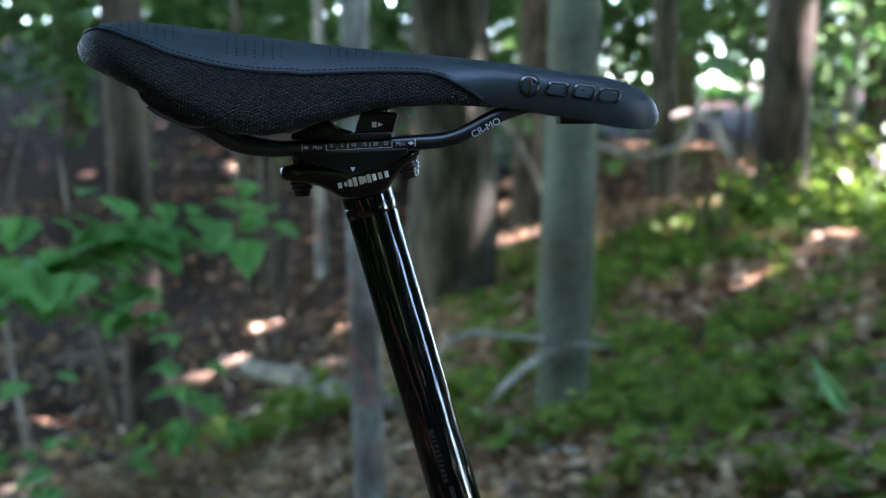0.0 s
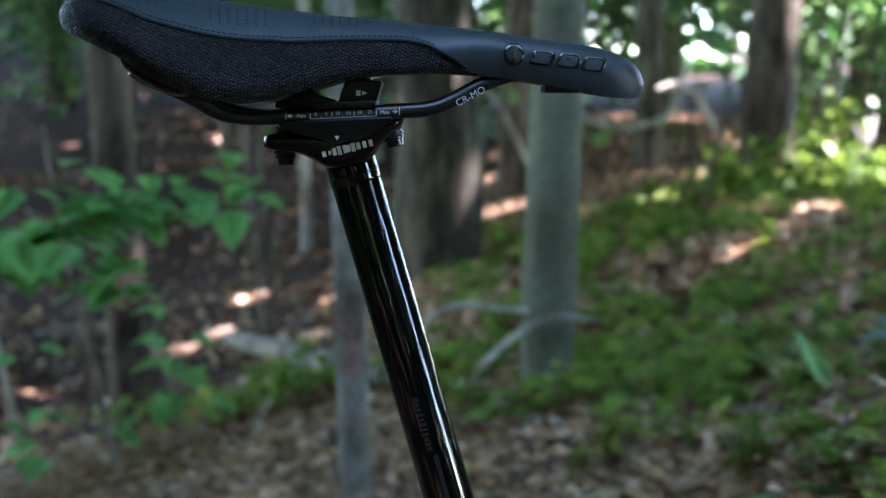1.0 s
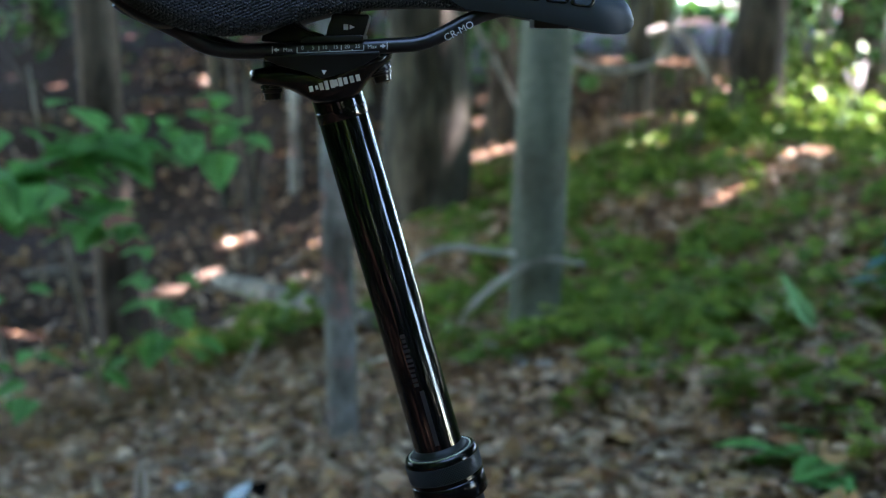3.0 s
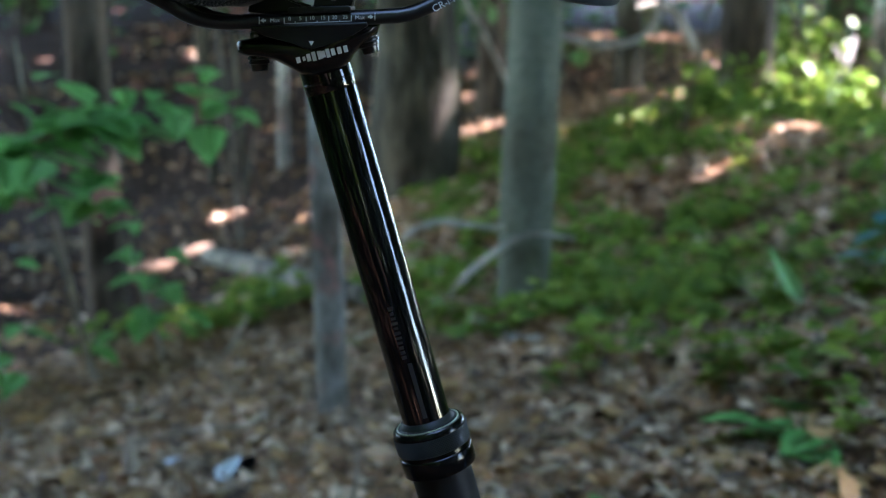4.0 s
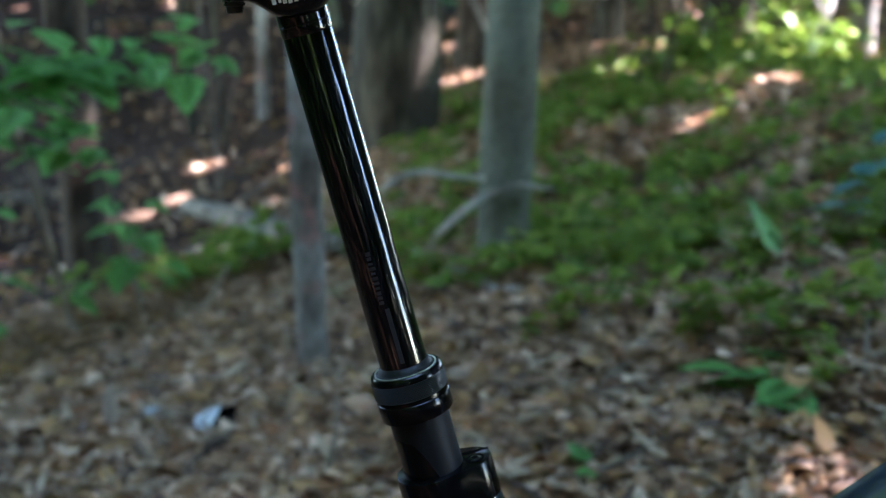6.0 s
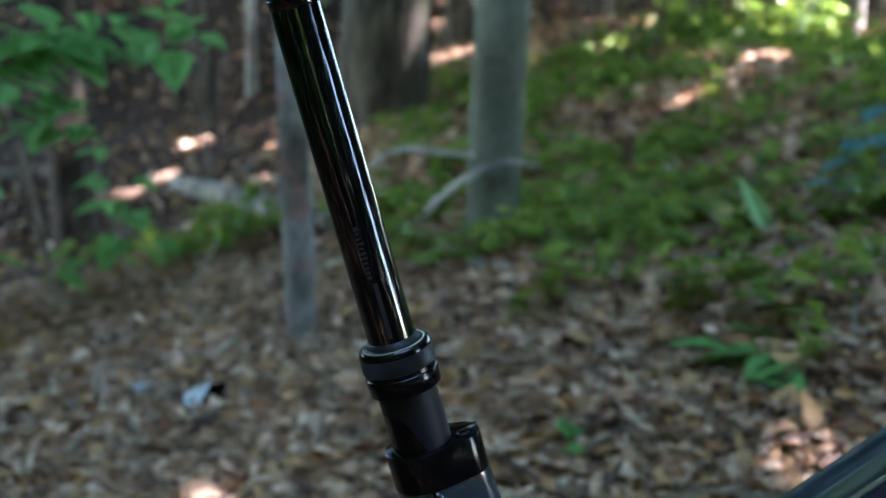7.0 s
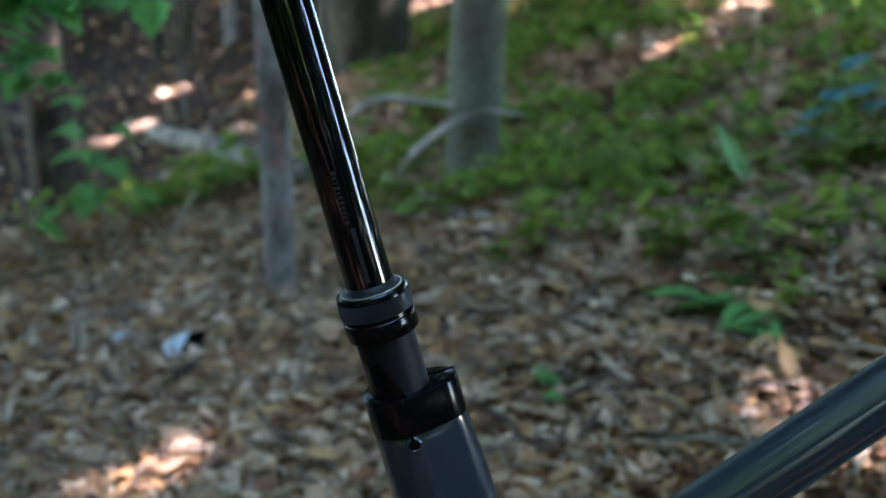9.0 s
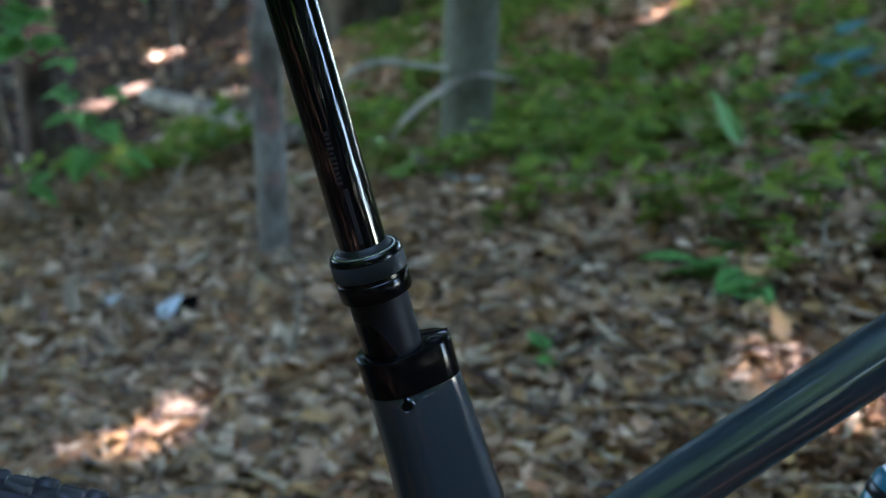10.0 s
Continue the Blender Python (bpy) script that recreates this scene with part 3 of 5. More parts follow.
part("outer_tube", revolve([(0.0158, -0.0365), (0.0158, -0.30)], 72), M_TUBE, seatpost, "matte black outer tube")
bm = bmesh.new()
rows = []
for k in range(24):
    t = k / 23
    z = -0.0475 - 0.028 * t
    edge = -0.60 + 0.88 * t ** 0.55
    a_end, a_start = -math.pi / 2 + math.asin(edge), radians(-90 - 78)
    rows.append([(0.01586 * math.cos(a), 0.01586 * math.sin(a), z) for a in np.linspace(a_start, a_end, 14)])
bm, _ = grid_rows(rows)
part("gloss_panel", bm, M_COLLAR, seatpost, "glossy black printed panel with curved edge")

# clamp head
head_outline = [(-78.4, 926.0), (-79.4, 924.6), (-79.2, 920.6), (-77.6, 919.4), (-72, 918.6), (-66, 917.8), (-60.5, 916.6), (-56, 914.4), (-52, 912.0), (-48.8, 910.4), (-42, 909.6), (-35, 910.8), (-29, 913.2), (-26, 916.2), (-23.6, 920.2), (-20, 924.0),
                (-15.5, 928.2), (-11.9, 931.6), (-11.2, 934.2), (-16, 935.0), (-24, 931.4), (-34, 927.4), (-43, 925.2), (-51, 927.0), (-58, 928.6), (-66, 928.4), (-72, 927.4)]
hx, hz = -0.0440, 0.9205
bm, rings = bmesh.new(), []
# rounded forged body: the outline swells to the middle of the near and the far face
for grow, y in ((0.30, -0.0172), (0.55, -0.0170), (0.75, -0.0162), (0.88, -0.0148), (0.96, -0.0126), (1.0, -0.0098), (1.0, 0.0098), (0.96, 0.0126), (0.88, 0.0148), (0.55, 0.017)):
    rings.append([bm.verts.new((hx + (x * MM - hx) * grow, y, hz + (z * MM - hz) * grow)) for x, z in head_outline])
for p, q in zip(rings, rings[1:]):
    for k in range(len(p)):
        bm.faces.new((p[k], p[(k + 1) % len(p)], q[(k + 1) % len(p)], q[k]))
bm.faces.new(rings[0])
bm.faces.new(rings[-1])
head = part("clamp_head", bm, M_CLAMP, seatpost, "glossy black forged clamp head")
head.matrix_local = AXIS.inverted()
part("arm_slot", box(-0.0762, -0.0118, 0.9226, 0.0036, 0.004, 0.0012, 0.0004), M_HOLE, seatpost, "dark slot in the clamp arm", m=AXIS.inverted())
bars = [(0.0, 0.62), (0.11, 0.45), (0.2, 0.8), (0.30, 1.0), (0.41, 0.9), (0.48, 0.75), (0.57, 0.95), (0.67, 0.75), (0.79, 0.75), (0.91, 0.72)]
for k, (u, h) in enumerate(bars):
    x, z = -0.0495 + 0.0245 * u, 0.9178 + 0.0060 * u
    part("white_mark", box(0, 0, 0, 0.0019 if h > 0.5 else 0.0013, 0.0022, 0.0043 * h, 0.0001), M_WHITE, seatpost, "plain white print", m=AXIS.inverted() @ pose(x, -0.0164, z - 0.0004, 0, -14, 0))
cradle = part("lower_cradle", prism([(x * MM, z * MM) for x, z in [(-70.6, 933.2), (-70.2, 931.4), (-64, 928.6), (-52, 925.6), (-43.5, 922.6), (-36, 924.6), (-24, 929.2), (-16.6, 933.6), (-16.6, 935.6)]], -0.0275, 0.0275, 0.0007), M_CRADLE, seatpost, "black rail cradle", m=AXIS.inverted())
part("index_mark", prism([(-0.0437, 0.9266), (-0.0413, 0.9266), (-0.0425, 0.9245)], -0.0278, -0.0276), M_WHITE, seatpost, "white triangle mark", m=AXIS.inverted())
part("upper_cradle", prism([(x * MM, z * MM) for x, z in [(-53.4, 938.8), (-24.4, 940.0), (-24.2, 942.6), (-26, 943.0), (-52, 942.0), (-53.4, 941.4)]], -0.0268, 0.0268, 0.0006), M_CRADLE, seatpost, "black upper rail clamp", m=AXIS.inverted())
part("yoke", prism([(x * MM, z * MM) for x, z in [(-43.6, 942.0), (-41.2, 944.6), (-40.2, 948), (-40.0, 951.8), (-38.6, 953.0), (-22.4, 952.6), (-21.8, 951.4), (-23.2, 947), (-24.8, 941.6)]], -0.0145, 0.0145, 0.0008), M_CRADLE, seatpost, "black clamp yoke", m=AXIS.inverted())
part("yoke_arm", prism([(x * MM, z * MM) for x, z in [(-74, 939.5), (-73.6, 942.4), (-67, 944.6), (-61, 947.6), (-58.4, 949.4), (-55.6, 947.6), (-51.4, 943.4), (-46, 942.0), (-43, 942.0), (-43, 940.4), (-60, 938.2)]], -0.010, 0.012, 0.0012), M_CRADLE, seatpost, "curved black clamp arm", m=AXIS.inverted())
part("yoke_mark", box(-0.0330, -0.0147, 0.9466, 0.0022, 0.0003, 0.0026), M_WHITE, seatpost, m=AXIS.inverted())
part("yoke_mark", prism([(-0.0312, 0.9478), (-0.0312, 0.9455), (-0.0288, 0.9466)], -0.0149, -0.0146), M_WHITE, seatpost, m=AXIS.inverted())


def socket_bolt(m, label):
    b = part("bolt", revolve([(0.0036, 0.014), (0.0036, 0.0050), (0.0057, 0.0046), (0.0059, 0.0034), (0.0049, 0.0030), (0.0049, 0.0025), (0.0056, 0.0021), (0.0056, 0.0011), (0.0046, 0.0007), (0.0046, 0.0003), (0.0052, -0.0001), (0.0051, -0.0011), (0.0043, -0.0015), (0.0040, -0.0044), (0.0036, -0.0047), (0.0024, -0.0046), (0.0024, -0.0030)], 28), M_STEEL, seatpost, label, m=AXIS.inverted() @ m)
    return b


socket_bolt(pose(-0.0697, -0.002, 0.9160, 0, -3, 0), "black ribbed clamp bolt")
socket_bolt(pose(-0.0166, -0.002, 0.9250, 0, -16, 0), "black ribbed clamp bolt")
part("bolt_nut", revolve([(0.0048, -0.002), (0.0050, 0.0), (0.0044, 0.0022), (0.0026, 0.0034), (0.0022, 0.0048)], 20), M_STEEL, seatpost, m=AXIS.inverted() @ pose(-0.0315, 0, 0.9545))
for k in range(5):
    part("bolt_thread", revolve([(0.0026, -0.0004), (0.0034, 0), (0.0026, 0.0004)], 20), M_STEEL, seatpost, m=AXIS.inverted() @ pose(-0.0705, -0.002, 0.9285 + 0.0009 * k, 0, -3, 0))


# ---- frame ----
def hull_ring(r0, c1, r1, z, shift=0.0, n=18):
    """Outline round two circles, the larger at the origin, the smaller at x = c1."""
    a = math.acos((r0 - r1) / c1)
    ring = [(r0 * math.cos(t) + shift, r0 * math.sin(t), z) for t in np.linspace(a, 2 * math.pi - a, n)]
    return ring + [(c1 + r1 * math.cos(t) + shift, r1 * math.sin(t), z) for t in np.linspace(-a, a, n)]


def clamp_profile(dz, grow):
    return hull_ring(0.0203 + grow, 0.0172, 0.0143 + grow, dz)


seat_clamp = part("seat_clamp", loft([clamp_profile(-0.0930, -0.0008), clamp_profile(-0.0926, 0), clamp_profile(-0.0727, 0), clamp_profile(-0.0719, -0.0003), clamp_profile(-0.0716, -0.0008)]), M_COLLAR, bike, "gloss black seat clamp", m=AXIS @ pose(-0.0003, 0, 0.0021))
part("clamp_slot", box(0.0222, 0.0062, -0.0716, 0.0165, 0.0016, 0.0006), M_HOLE, seat_clamp, "dark slot")
part("clamp_bolt", revolve([(0.0032, 0.0004), (0.0036, 0.0012), (0.0030, 0.0016), (0.0020, 0.0016), (0.0018, 0.0006)], 24), M_STEEL, seat_clamp, "recessed steel bolt", m=pose(0.0225, -0.0035, -0.0724))
part("clamp_bolt_well", revolve([(0.0050, 0.0), (0.0050, 0.0003), (0.0042, 0.0004)], 28), M_HOLE, seat_clamp, m=pose(0.0225, -0.0035, -0.0717))

sections = []
for dz, r0, c1, r1, sh in ((-0.0928, 0.0192, 0.019, 0.0114, 0), (-0.0934, 0.0197, 0.0193, 0.0119, 0), (-0.0975, 0.0199, 0.0197, 0.0121, 0), (-0.125, 0.0202, 0.0215, 0.0122, 0), (-0.158, 0.0206, 0.0240, 0.0124, -0.0006), (-0.20, 0.0212, 0.0272, 0.0128, -0.001), (-0.30, 0.022, 0.030, 0.014, 0), (-0.52, 0.024, 0.030, 0.02, 0)):
    sections.append(hull_ring(r0, c1, r1, dz, sh, 20))
seat_tube = part("seat_tube", loft(sections), M_FRAME, bike, "slate grey painted seat tube", m=AXIS @ pose(-0.0003, 0, 0.0021))
part("relief_hole", revolve([(0.0028, -0.0004), (0.0028, 0.0006)], 28), M_HOLE, seat_tube, "dark round relief hole", m=pose(0.0004, -0.0199, -0.0976, 90, 0, 0))
part("relief_rim", revolve([(0.0044, -0.0004), (0.0038, 0.0005), (0.0032, 0.0007), (0.0028, 0.0002)], 28), M_FRAME, seat_tube, m=pose(0.0004, -0.0199, -0.0976, 90, 0, 0))
part("relief_slit", box(0.0004, -0.0199, -0.0945, 0.0019, 0.0016, 0.0046), M_HOLE, seat_tube, "narrow dark slit")
TT0, TTD = Vector((0.2040, 0, 0.6013)), Vector((0.7970, 0, 0.6040)).normalized()
TTU = Vector((-TTD.z, 0, TTD.x))


def tube_section(d, grow=1.0):
    """Soft oval section, a little flattened; mirrored."""
    half = [(23.6, 0.0, 4.0), (22.2, 11.5, 5.0), (13.5, 21.0, 6.0), (1.0, 24.6, 6.5), (-12.0, 21.5, 6.0), (-20.8, 12.0, 5.0), (-23.2, 0.0, 4.0)]
    ctrl = [(u, o, r) for u, o, r in half] + [(u, -o, r) for u, o, r in half[-2:0:-1]]
    ring = []
    for k, (u, o, r) in enumerate(ctrl):
        a, c = Vector(ctrl[k - 1][:2]), Vector(ctrl[(k + 1) % len(ctrl)][:2])
        p = Vector((u, o))
        e0, e1 = p + (a - p).normalized() * r, p + (c - p).normalized() * r
        for t in (0, 1 / 6, 1 / 3, 0.5, 2 / 3, 5 / 6, 1):
            q = e0 * (1 - t) ** 2 + p * (2 * t * (1 - t)) + e1 * t ** 2
            ring.append(TT0 + TTD * d + TTU * (q.x * 0.001 * grow) + Vector((0, -q.y * 0.001 * grow, 0)))
    return ring


part("top_tube", loft([tube_section(-0.165 + 0.045 * k, 0.775 - 0.002 * k) for k in range(14)]), M_FRAME, bike, "slate grey painted top tube with soft sheen")
part("down_tube", sweep([(0.165, 0, 0.225), (0.33, 0, 0.42), (0.545, 0, 0.80)], [0.028, 0.03, 0.027], 24), M_FRAME, bike)
part("head_tube", revolve([(0.027, -0.06), (0.027, 0.06)], 28), M_FRAME, bike, m=pose(0.545, 0, 0.84, 0, -25, 0))
part("bottom_bracket", revolve([(0.024, -0.04), (0.024, 0.04)], 28), M_CRADLE, bike, m=pose(0.160, 0, 0.22, 90, 0, 0))
for s in (-1, 1):
    part("chainstay", sweep([(-0.25, s * 0.062, 0.246), (-0.1, s * 0.055, 0.242), (0.13, s * 0.03, 0.225)], [0.009, 0.012, 0.014], 14), M_FRAME, bike)
reservoir = part("shock_reservoir", revolve([(0.016, -0.06), (0.0185, -0.055), (0.0185, 0.034), (0.016, 0.038), (0.010, 0.039)], 32), M_TEAL, bike, "teal shock reservoir", m=pose(0.3150, 0.012, 0.553, 0, 22, 0))
part("reservoir_band", revolve([(0.0187, 0.022), (0.0193, 0.023), (0.0193, 0.028), (0.0187, 0.029)], 32), M_SHELL, reservoir, "dark band")
part("reservoir_mount", box(0, 0.002, -0.03, 0.012, 0.02, 0.13, 0.003), M_CRADLE, reservoir)

# rear wheel
WHEEL = pose(-0.2520, 0, 0.2410, 90, 0, 0)
R_T, R_S = 0.3370, 0.0285
bm = loft([[((R_T + R_S * math.cos(b)) * math.cos(a), (R_T + R_S * math.cos(b)) * math.sin(a), R_S * math.sin(b)) for b in np.linspace(0, 2 * math.pi, 17)[:-1]] for a in np.linspace(0, 2 * math.pi, 97)], cap=False)
bmesh.ops.remove_doubles(bm, verts=bm.verts, dist=1e-5)
wheel = part("rear_wheel", bm, M_RUBBER, bike, "black knobbly rear tyre", m=WHEEL)
verts, faces = [], []
for k in range(84):
    for row, (b, wd, ln) in enumerate(((-56, 0.011, 0.015), (-27, 0.012, 0.012), (0, 0.011, 0.016), (27, 0.012, 0.012), (56, 0.011, 0.015))):
        a = 2 * math.pi * (k + 0.5 * (row % 2)) / 84
        br = radians(b)
        base = Vector(((R_T + R_S * math.cos(br)), 0, R_S * math.sin(br)))
        nrm, tan = Vector((math.cos(br), 0, math.sin(br))), Vector((-math.sin(br), 0, math.cos(br)))
        rz = Matrix.Rotation(a, 3, "Z")
        o = len(verts)
        for q, f in ((-0.002, 1.0), (0.0024, 0.93), (0.0036, 0.70)):
            for s, t in ((-1, -1), (1, -1), (1, 1), (-1, 1)):
                verts.append(rz @ (base + nrm * q + tan * (s * wd / 2 * f) + Vector((0, t * ln / 2 * f, 0))))
        faces += [(o + 8, o + 9, o + 10, o + 11)] + [(o + j + i, o + j + (i + 1) % 4, o + j + 4 + (i + 1) % 4, o + j + 4 + i) for j in (0, 4) for i in range(4)]
        # moulding hair on each knob
        o, side = len(verts), -1 if (k + row) % 2 else 1
        foot = base + nrm * 0.0026 + tan * (side * wd * 0.42)
        for du, dv, up in ((0.0005, 0, 0), (-0.0003, 0.0004, 0), (-0.0003, -0.0004, 0), (0.0006 * side, 0.0003, 0.0034)):
            verts.append(rz @ (foot + tan * du + Vector((0, dv, 0)) + nrm * up))
        faces += [(o, o + 1, o + 3), (o + 1, o + 2, o + 3), (o + 2, o, o + 3)]
tagged(part("tread", mesh_of("tread", verts, faces, M_RUBBER), M_RUBBER, wheel, "rubber tread knobs"), kind="stuff")
bm = loft([[((0.295 + 0.012 * math.cos(b)) * math.cos(a), (0.295 + 0.012 * math.cos(b)) * math.sin(a), 0.016 * math.sin(b)) for b in np.linspace(0, 2 * math.pi, 13)[:-1]] for a in np.linspace(0, 2 * math.pi, 73)], cap=False)
part("rim", bm, M_CRADLE, wheel, "black rim")
part("hub", revolve([(0.03, -0.05), (0.018, -0.03), (0.018, 0.03), (0.03, 0.05)], 24), M_CRADLE, wheel)
spoke_mesh = None
for k in range(24):
    m = Matrix.Rotation(2 * math.pi * k / 24, 4, "Z")
    if spoke_mesh is None:
        spoke_mesh = part("spoke", sweep([(0.02, 0, 0.02), (0.287, 0, 0)], [0.001, 0.001], 6, steps=1), M_STEEL, wheel, m=m).data
    else:
        part("spoke", spoke_mesh, M_STEEL, wheel, m=m)


# ---- foliage helpers ----
LEAF = np.array([(0, 0, 0), (0.30, 0.26, 0.05), (0.34, 0.62, 0.03), (0, 1.0, -0.05), (-0.34, 0.62, 0.03), (-0.30, 0.26, 0.05), (0, 0.5, -0.03)])
LEAF_FACES = np.array([(0, 1, 6), (1, 2, 6), (2, 3, 6), (3, 4, 6), (4, 5, 6), (5, 0, 6)])


def scatter_leaves(name, places, sizes, tilt, material, curl=1.0, slim=1.0, seed=1, yaw=None, ragged=0.035):
    """One mesh of many leaves at the places; tilt: spread of the lean from level, in radians."""
    rng = np.random.default_rng(seed)
    n = len(places)
    yaw = rng.uniform(0, 2 * np.pi, n) if yaw is None else yaw
    pitch, roll = rng.normal(0, 1, n) * tilt, rng.normal(0, 1, n) * tilt
    v = np.repeat(LEAF[None], n, 0).copy()
    v[:, :, 1] -= 0.5
    v[:, :, 2] *= (curl * rng.uniform(-2.5, 4.0, n))[:, None]
    v[:, :, 0] *= (slim * rng.uniform(0.75, 1.25, n))[:, None]
    v += rng.normal(0, ragged, v.shape) * np.array([1, 1, curl])
    v *= np.asarray(sizes).reshape(-1, 1, 1)
    cp, sp, cr, sr, cy, sy = np.cos(pitch), np.sin(pitch), np.cos(roll), np.sin(roll), np.cos(yaw), np.sin(yaw)
    x, y, z = v[:, :, 0], v[:, :, 1], v[:, :, 2]
    y, z = y * cp[:, None] - z * sp[:, None], y * sp[:, None] + z * cp[:, None]
    x, z = x * cr[:, None] + z * sr[:, None], -x * sr[:, None] + z * cr[:, None]
    x, y = x * cy[:, None] - y * sy[:, None], x * sy[:, None] + y * cy[:, None]
    v = np.stack([x, y, z], -1) + np.asarray(places)[:, None, :]
    k = len(LEAF)
    f = (LEAF_FACES[None] + (np.arange(n) * k)[:, None, None]).reshape(-1, 3)
    me = bpy.data.meshes.new(name)
    me.vertices.add(n * k)
    me.vertices.foreach_set("co", v.astype(np.float32).ravel())
    me.loops.add(len(f) * 3)
    me.loops.foreach_set("vertex_index", f.astype(np.int32).ravel())
    me.polygons.add(len(f))
    me.polygons.foreach_set("loop_start", np.arange(0, len(f) * 3, 3, dtype=np.int32))
    me.materials.append(material)
    me.update(calc_edges=True)
    me.shade_smooth()
    return me


rng = np.random.default_rng(11)

# sunny spots on floor and trunks: gaps in the canopy along the way to the sun (x, y, z, radius)
# the first six gaps light the added shrubs past the low clearing
SPOTS = [(-5.6, -24.4, 6.0, 3.0), (-3.5, -24.8, 6.0, 3.0), (-1.3, -25.0, 6.0, 3.0), (0.9, -25.0, 6.0, 3.0), (3.0, -24.8, 6.0, 3.0), (5.2, -24.5, 6.0, 3.0),
         (0.67, 1.91, 0.13, 0.0), (-0.37, 1.99, -0.09, 0.035), (-0.37, 2.06, -0.08, -0.04), (0.80, 1.69, 0.09, 0.02), (-1.33, 8.85, -0.58, 0.01), (-1.23, 8.96, -0.55, 0.02), (-1.09, 8.85, -0.52, 0.02), (-0.76, 8.56, -0.45, -0.03), (-1.33, 11.64, -0.27, 0.00), 
         (-1.96, 12.40, -0.26, 0.00), (-2.14, 11.23, -0.55, -0.03), (-2.27, 6.91, -0.74, 0.00), (-2.21, 7.13, -0.76, -0.02), (-0.92, 4.53, -0.30, -0.03), (-0.84, 4.46, -0.28, -0.04), (0.53, 13.41, -0.06, 0.22), (0.67, 10.48, -0.03, 0.16), (0.39, 10.05, -0.11, 0.08), (0.53, 11.00, -0.07, 0.08), 
         (1.57, 7.28, 0.23, 0.0), (1.64, 6.87, 0.26, 0.01), (1.73, 6.61, 0.29, -0.01), (1.34, 5.45, 0.21, 0.01), (1.62, 5.70, 0.28, 0.0), (1.95, 5.55, 0.36, 0.02), (0.88, 5.66, 0.08, -0.015), (1.04, 5.43, 0.12, -0.025), (0.25, 3.53, 0.01, -0.04), 
         (0.33, 3.36, 0.03, -0.05), (1.60, 12.38, 0.35, 0.02), (1.36, 9.83, 0.16, -0.02), (1.68, 9.90, 0.25, 0.00), (2.16, 9.83, 0.30, 0.02), (2.30, 9.65, 0.29, 0.00), (2.15, 10.66, 0.34, 0.00), (1.91, 6.22, 0.34, 0.06), (2.28, 6.91, 0.32, 0.06), (2.31, 7.78, 0.29, 0.06), 
         (2.74, 7.78, 0.29, 0.12), (3.37, 9.47, 0.28, 0.14), (3.03, 9.47, 0.28, 0.06), (-1.31, 6.20, -0.36, 0.01), (-1.04, 6.30, -0.28, 0.0), (-1.16, 4.88, 0.22, 0.02), (-1.18, 4.88, 0.12, 0.0), (2.32, 8.10, 0.60, 0.08), (2.31, 8.10, 0.41, 0.06), (2.37, 8.10, 1.53, 0.15), (2.33, 8.10, 1.10, 0.03), 
         (0.31, 7.36, 1.35, 0.08), (0.31, 7.36, 1.22, 0.06), (0.29, 7.36, 0.73, 0.04), (0.29, 7.36, 0.53, 0.06), (3.00, 8.60, 0.50, 0.15), (3.56, 9.25, 0.59, 0.12), (2.89, 9.20, 0.59, 0.12), (3.58, 12.00, 1.28, 0.25), (3.62, 16.00, 1.47, 0.30), (2.18, 16.00, 1.89, 0.25), 
         (1.72, 9.00, 0.94, 0.06), (3.67, 11.00, 1.31, 0.10), (-0.93, 10.20, -0.33, -0.02),
         (-1.99, 12.46, -0.25, 0.00), (-1.37, 11.72, -0.26, 0.01), (-2.16, 11.26, -0.55, -0.02), (-2.58, 15.28, 0.32, 0.00), (-2.94, 14.97, 0.25, 0.00), (-4.29, 15.03, 0.27, 0.02), (-1.21, 9.10, -0.53, 0.00), (-1.33, 9.07, -0.56, 0.00), (-0.84, 8.89, -0.45, 0.00), (-1.68, 7.97, -0.72, 0.00), (-2.25, 6.96, -0.74, 0.02), (-0.92, 4.55, -0.31, 0.0),
         (1.72, 13.02, 0.41, 0.02), (1.71, 11.47, 0.33, 0.03), (1.77, 10.20, 0.28, 0.00), (2.24, 9.96, 0.30, 0.03),
         (4.4, 13.0, 1.8, 0.5), (5.2, 15.0, 2.1, 0.5), (3.6, 16.0, 2.3, 0.4), (0.6, 14.0, 1.3, 0.2), (0.2, 17.0, 1.5, 0.2)]
SPOT_P = np.array([s[:3] for s in SPOTS])
SPOT_R = np.array([s[3] for s in SPOTS])
SUN_V = np.array(TO_SUN)


def clear_of_gaps(p, reach):
    """Keeps the leaves that don't stand in a gap."""
    d = p[:, None, :] - SPOT_P[None]
    along = d @ SUN_V
    off = np.linalg.norm(d - along[..., None] * SUN_V, axis=-1)
    return ~(((off < SPOT_R[None] + np.reshape(reach, (-1, 1))) & (along > 1.0)).any(1))


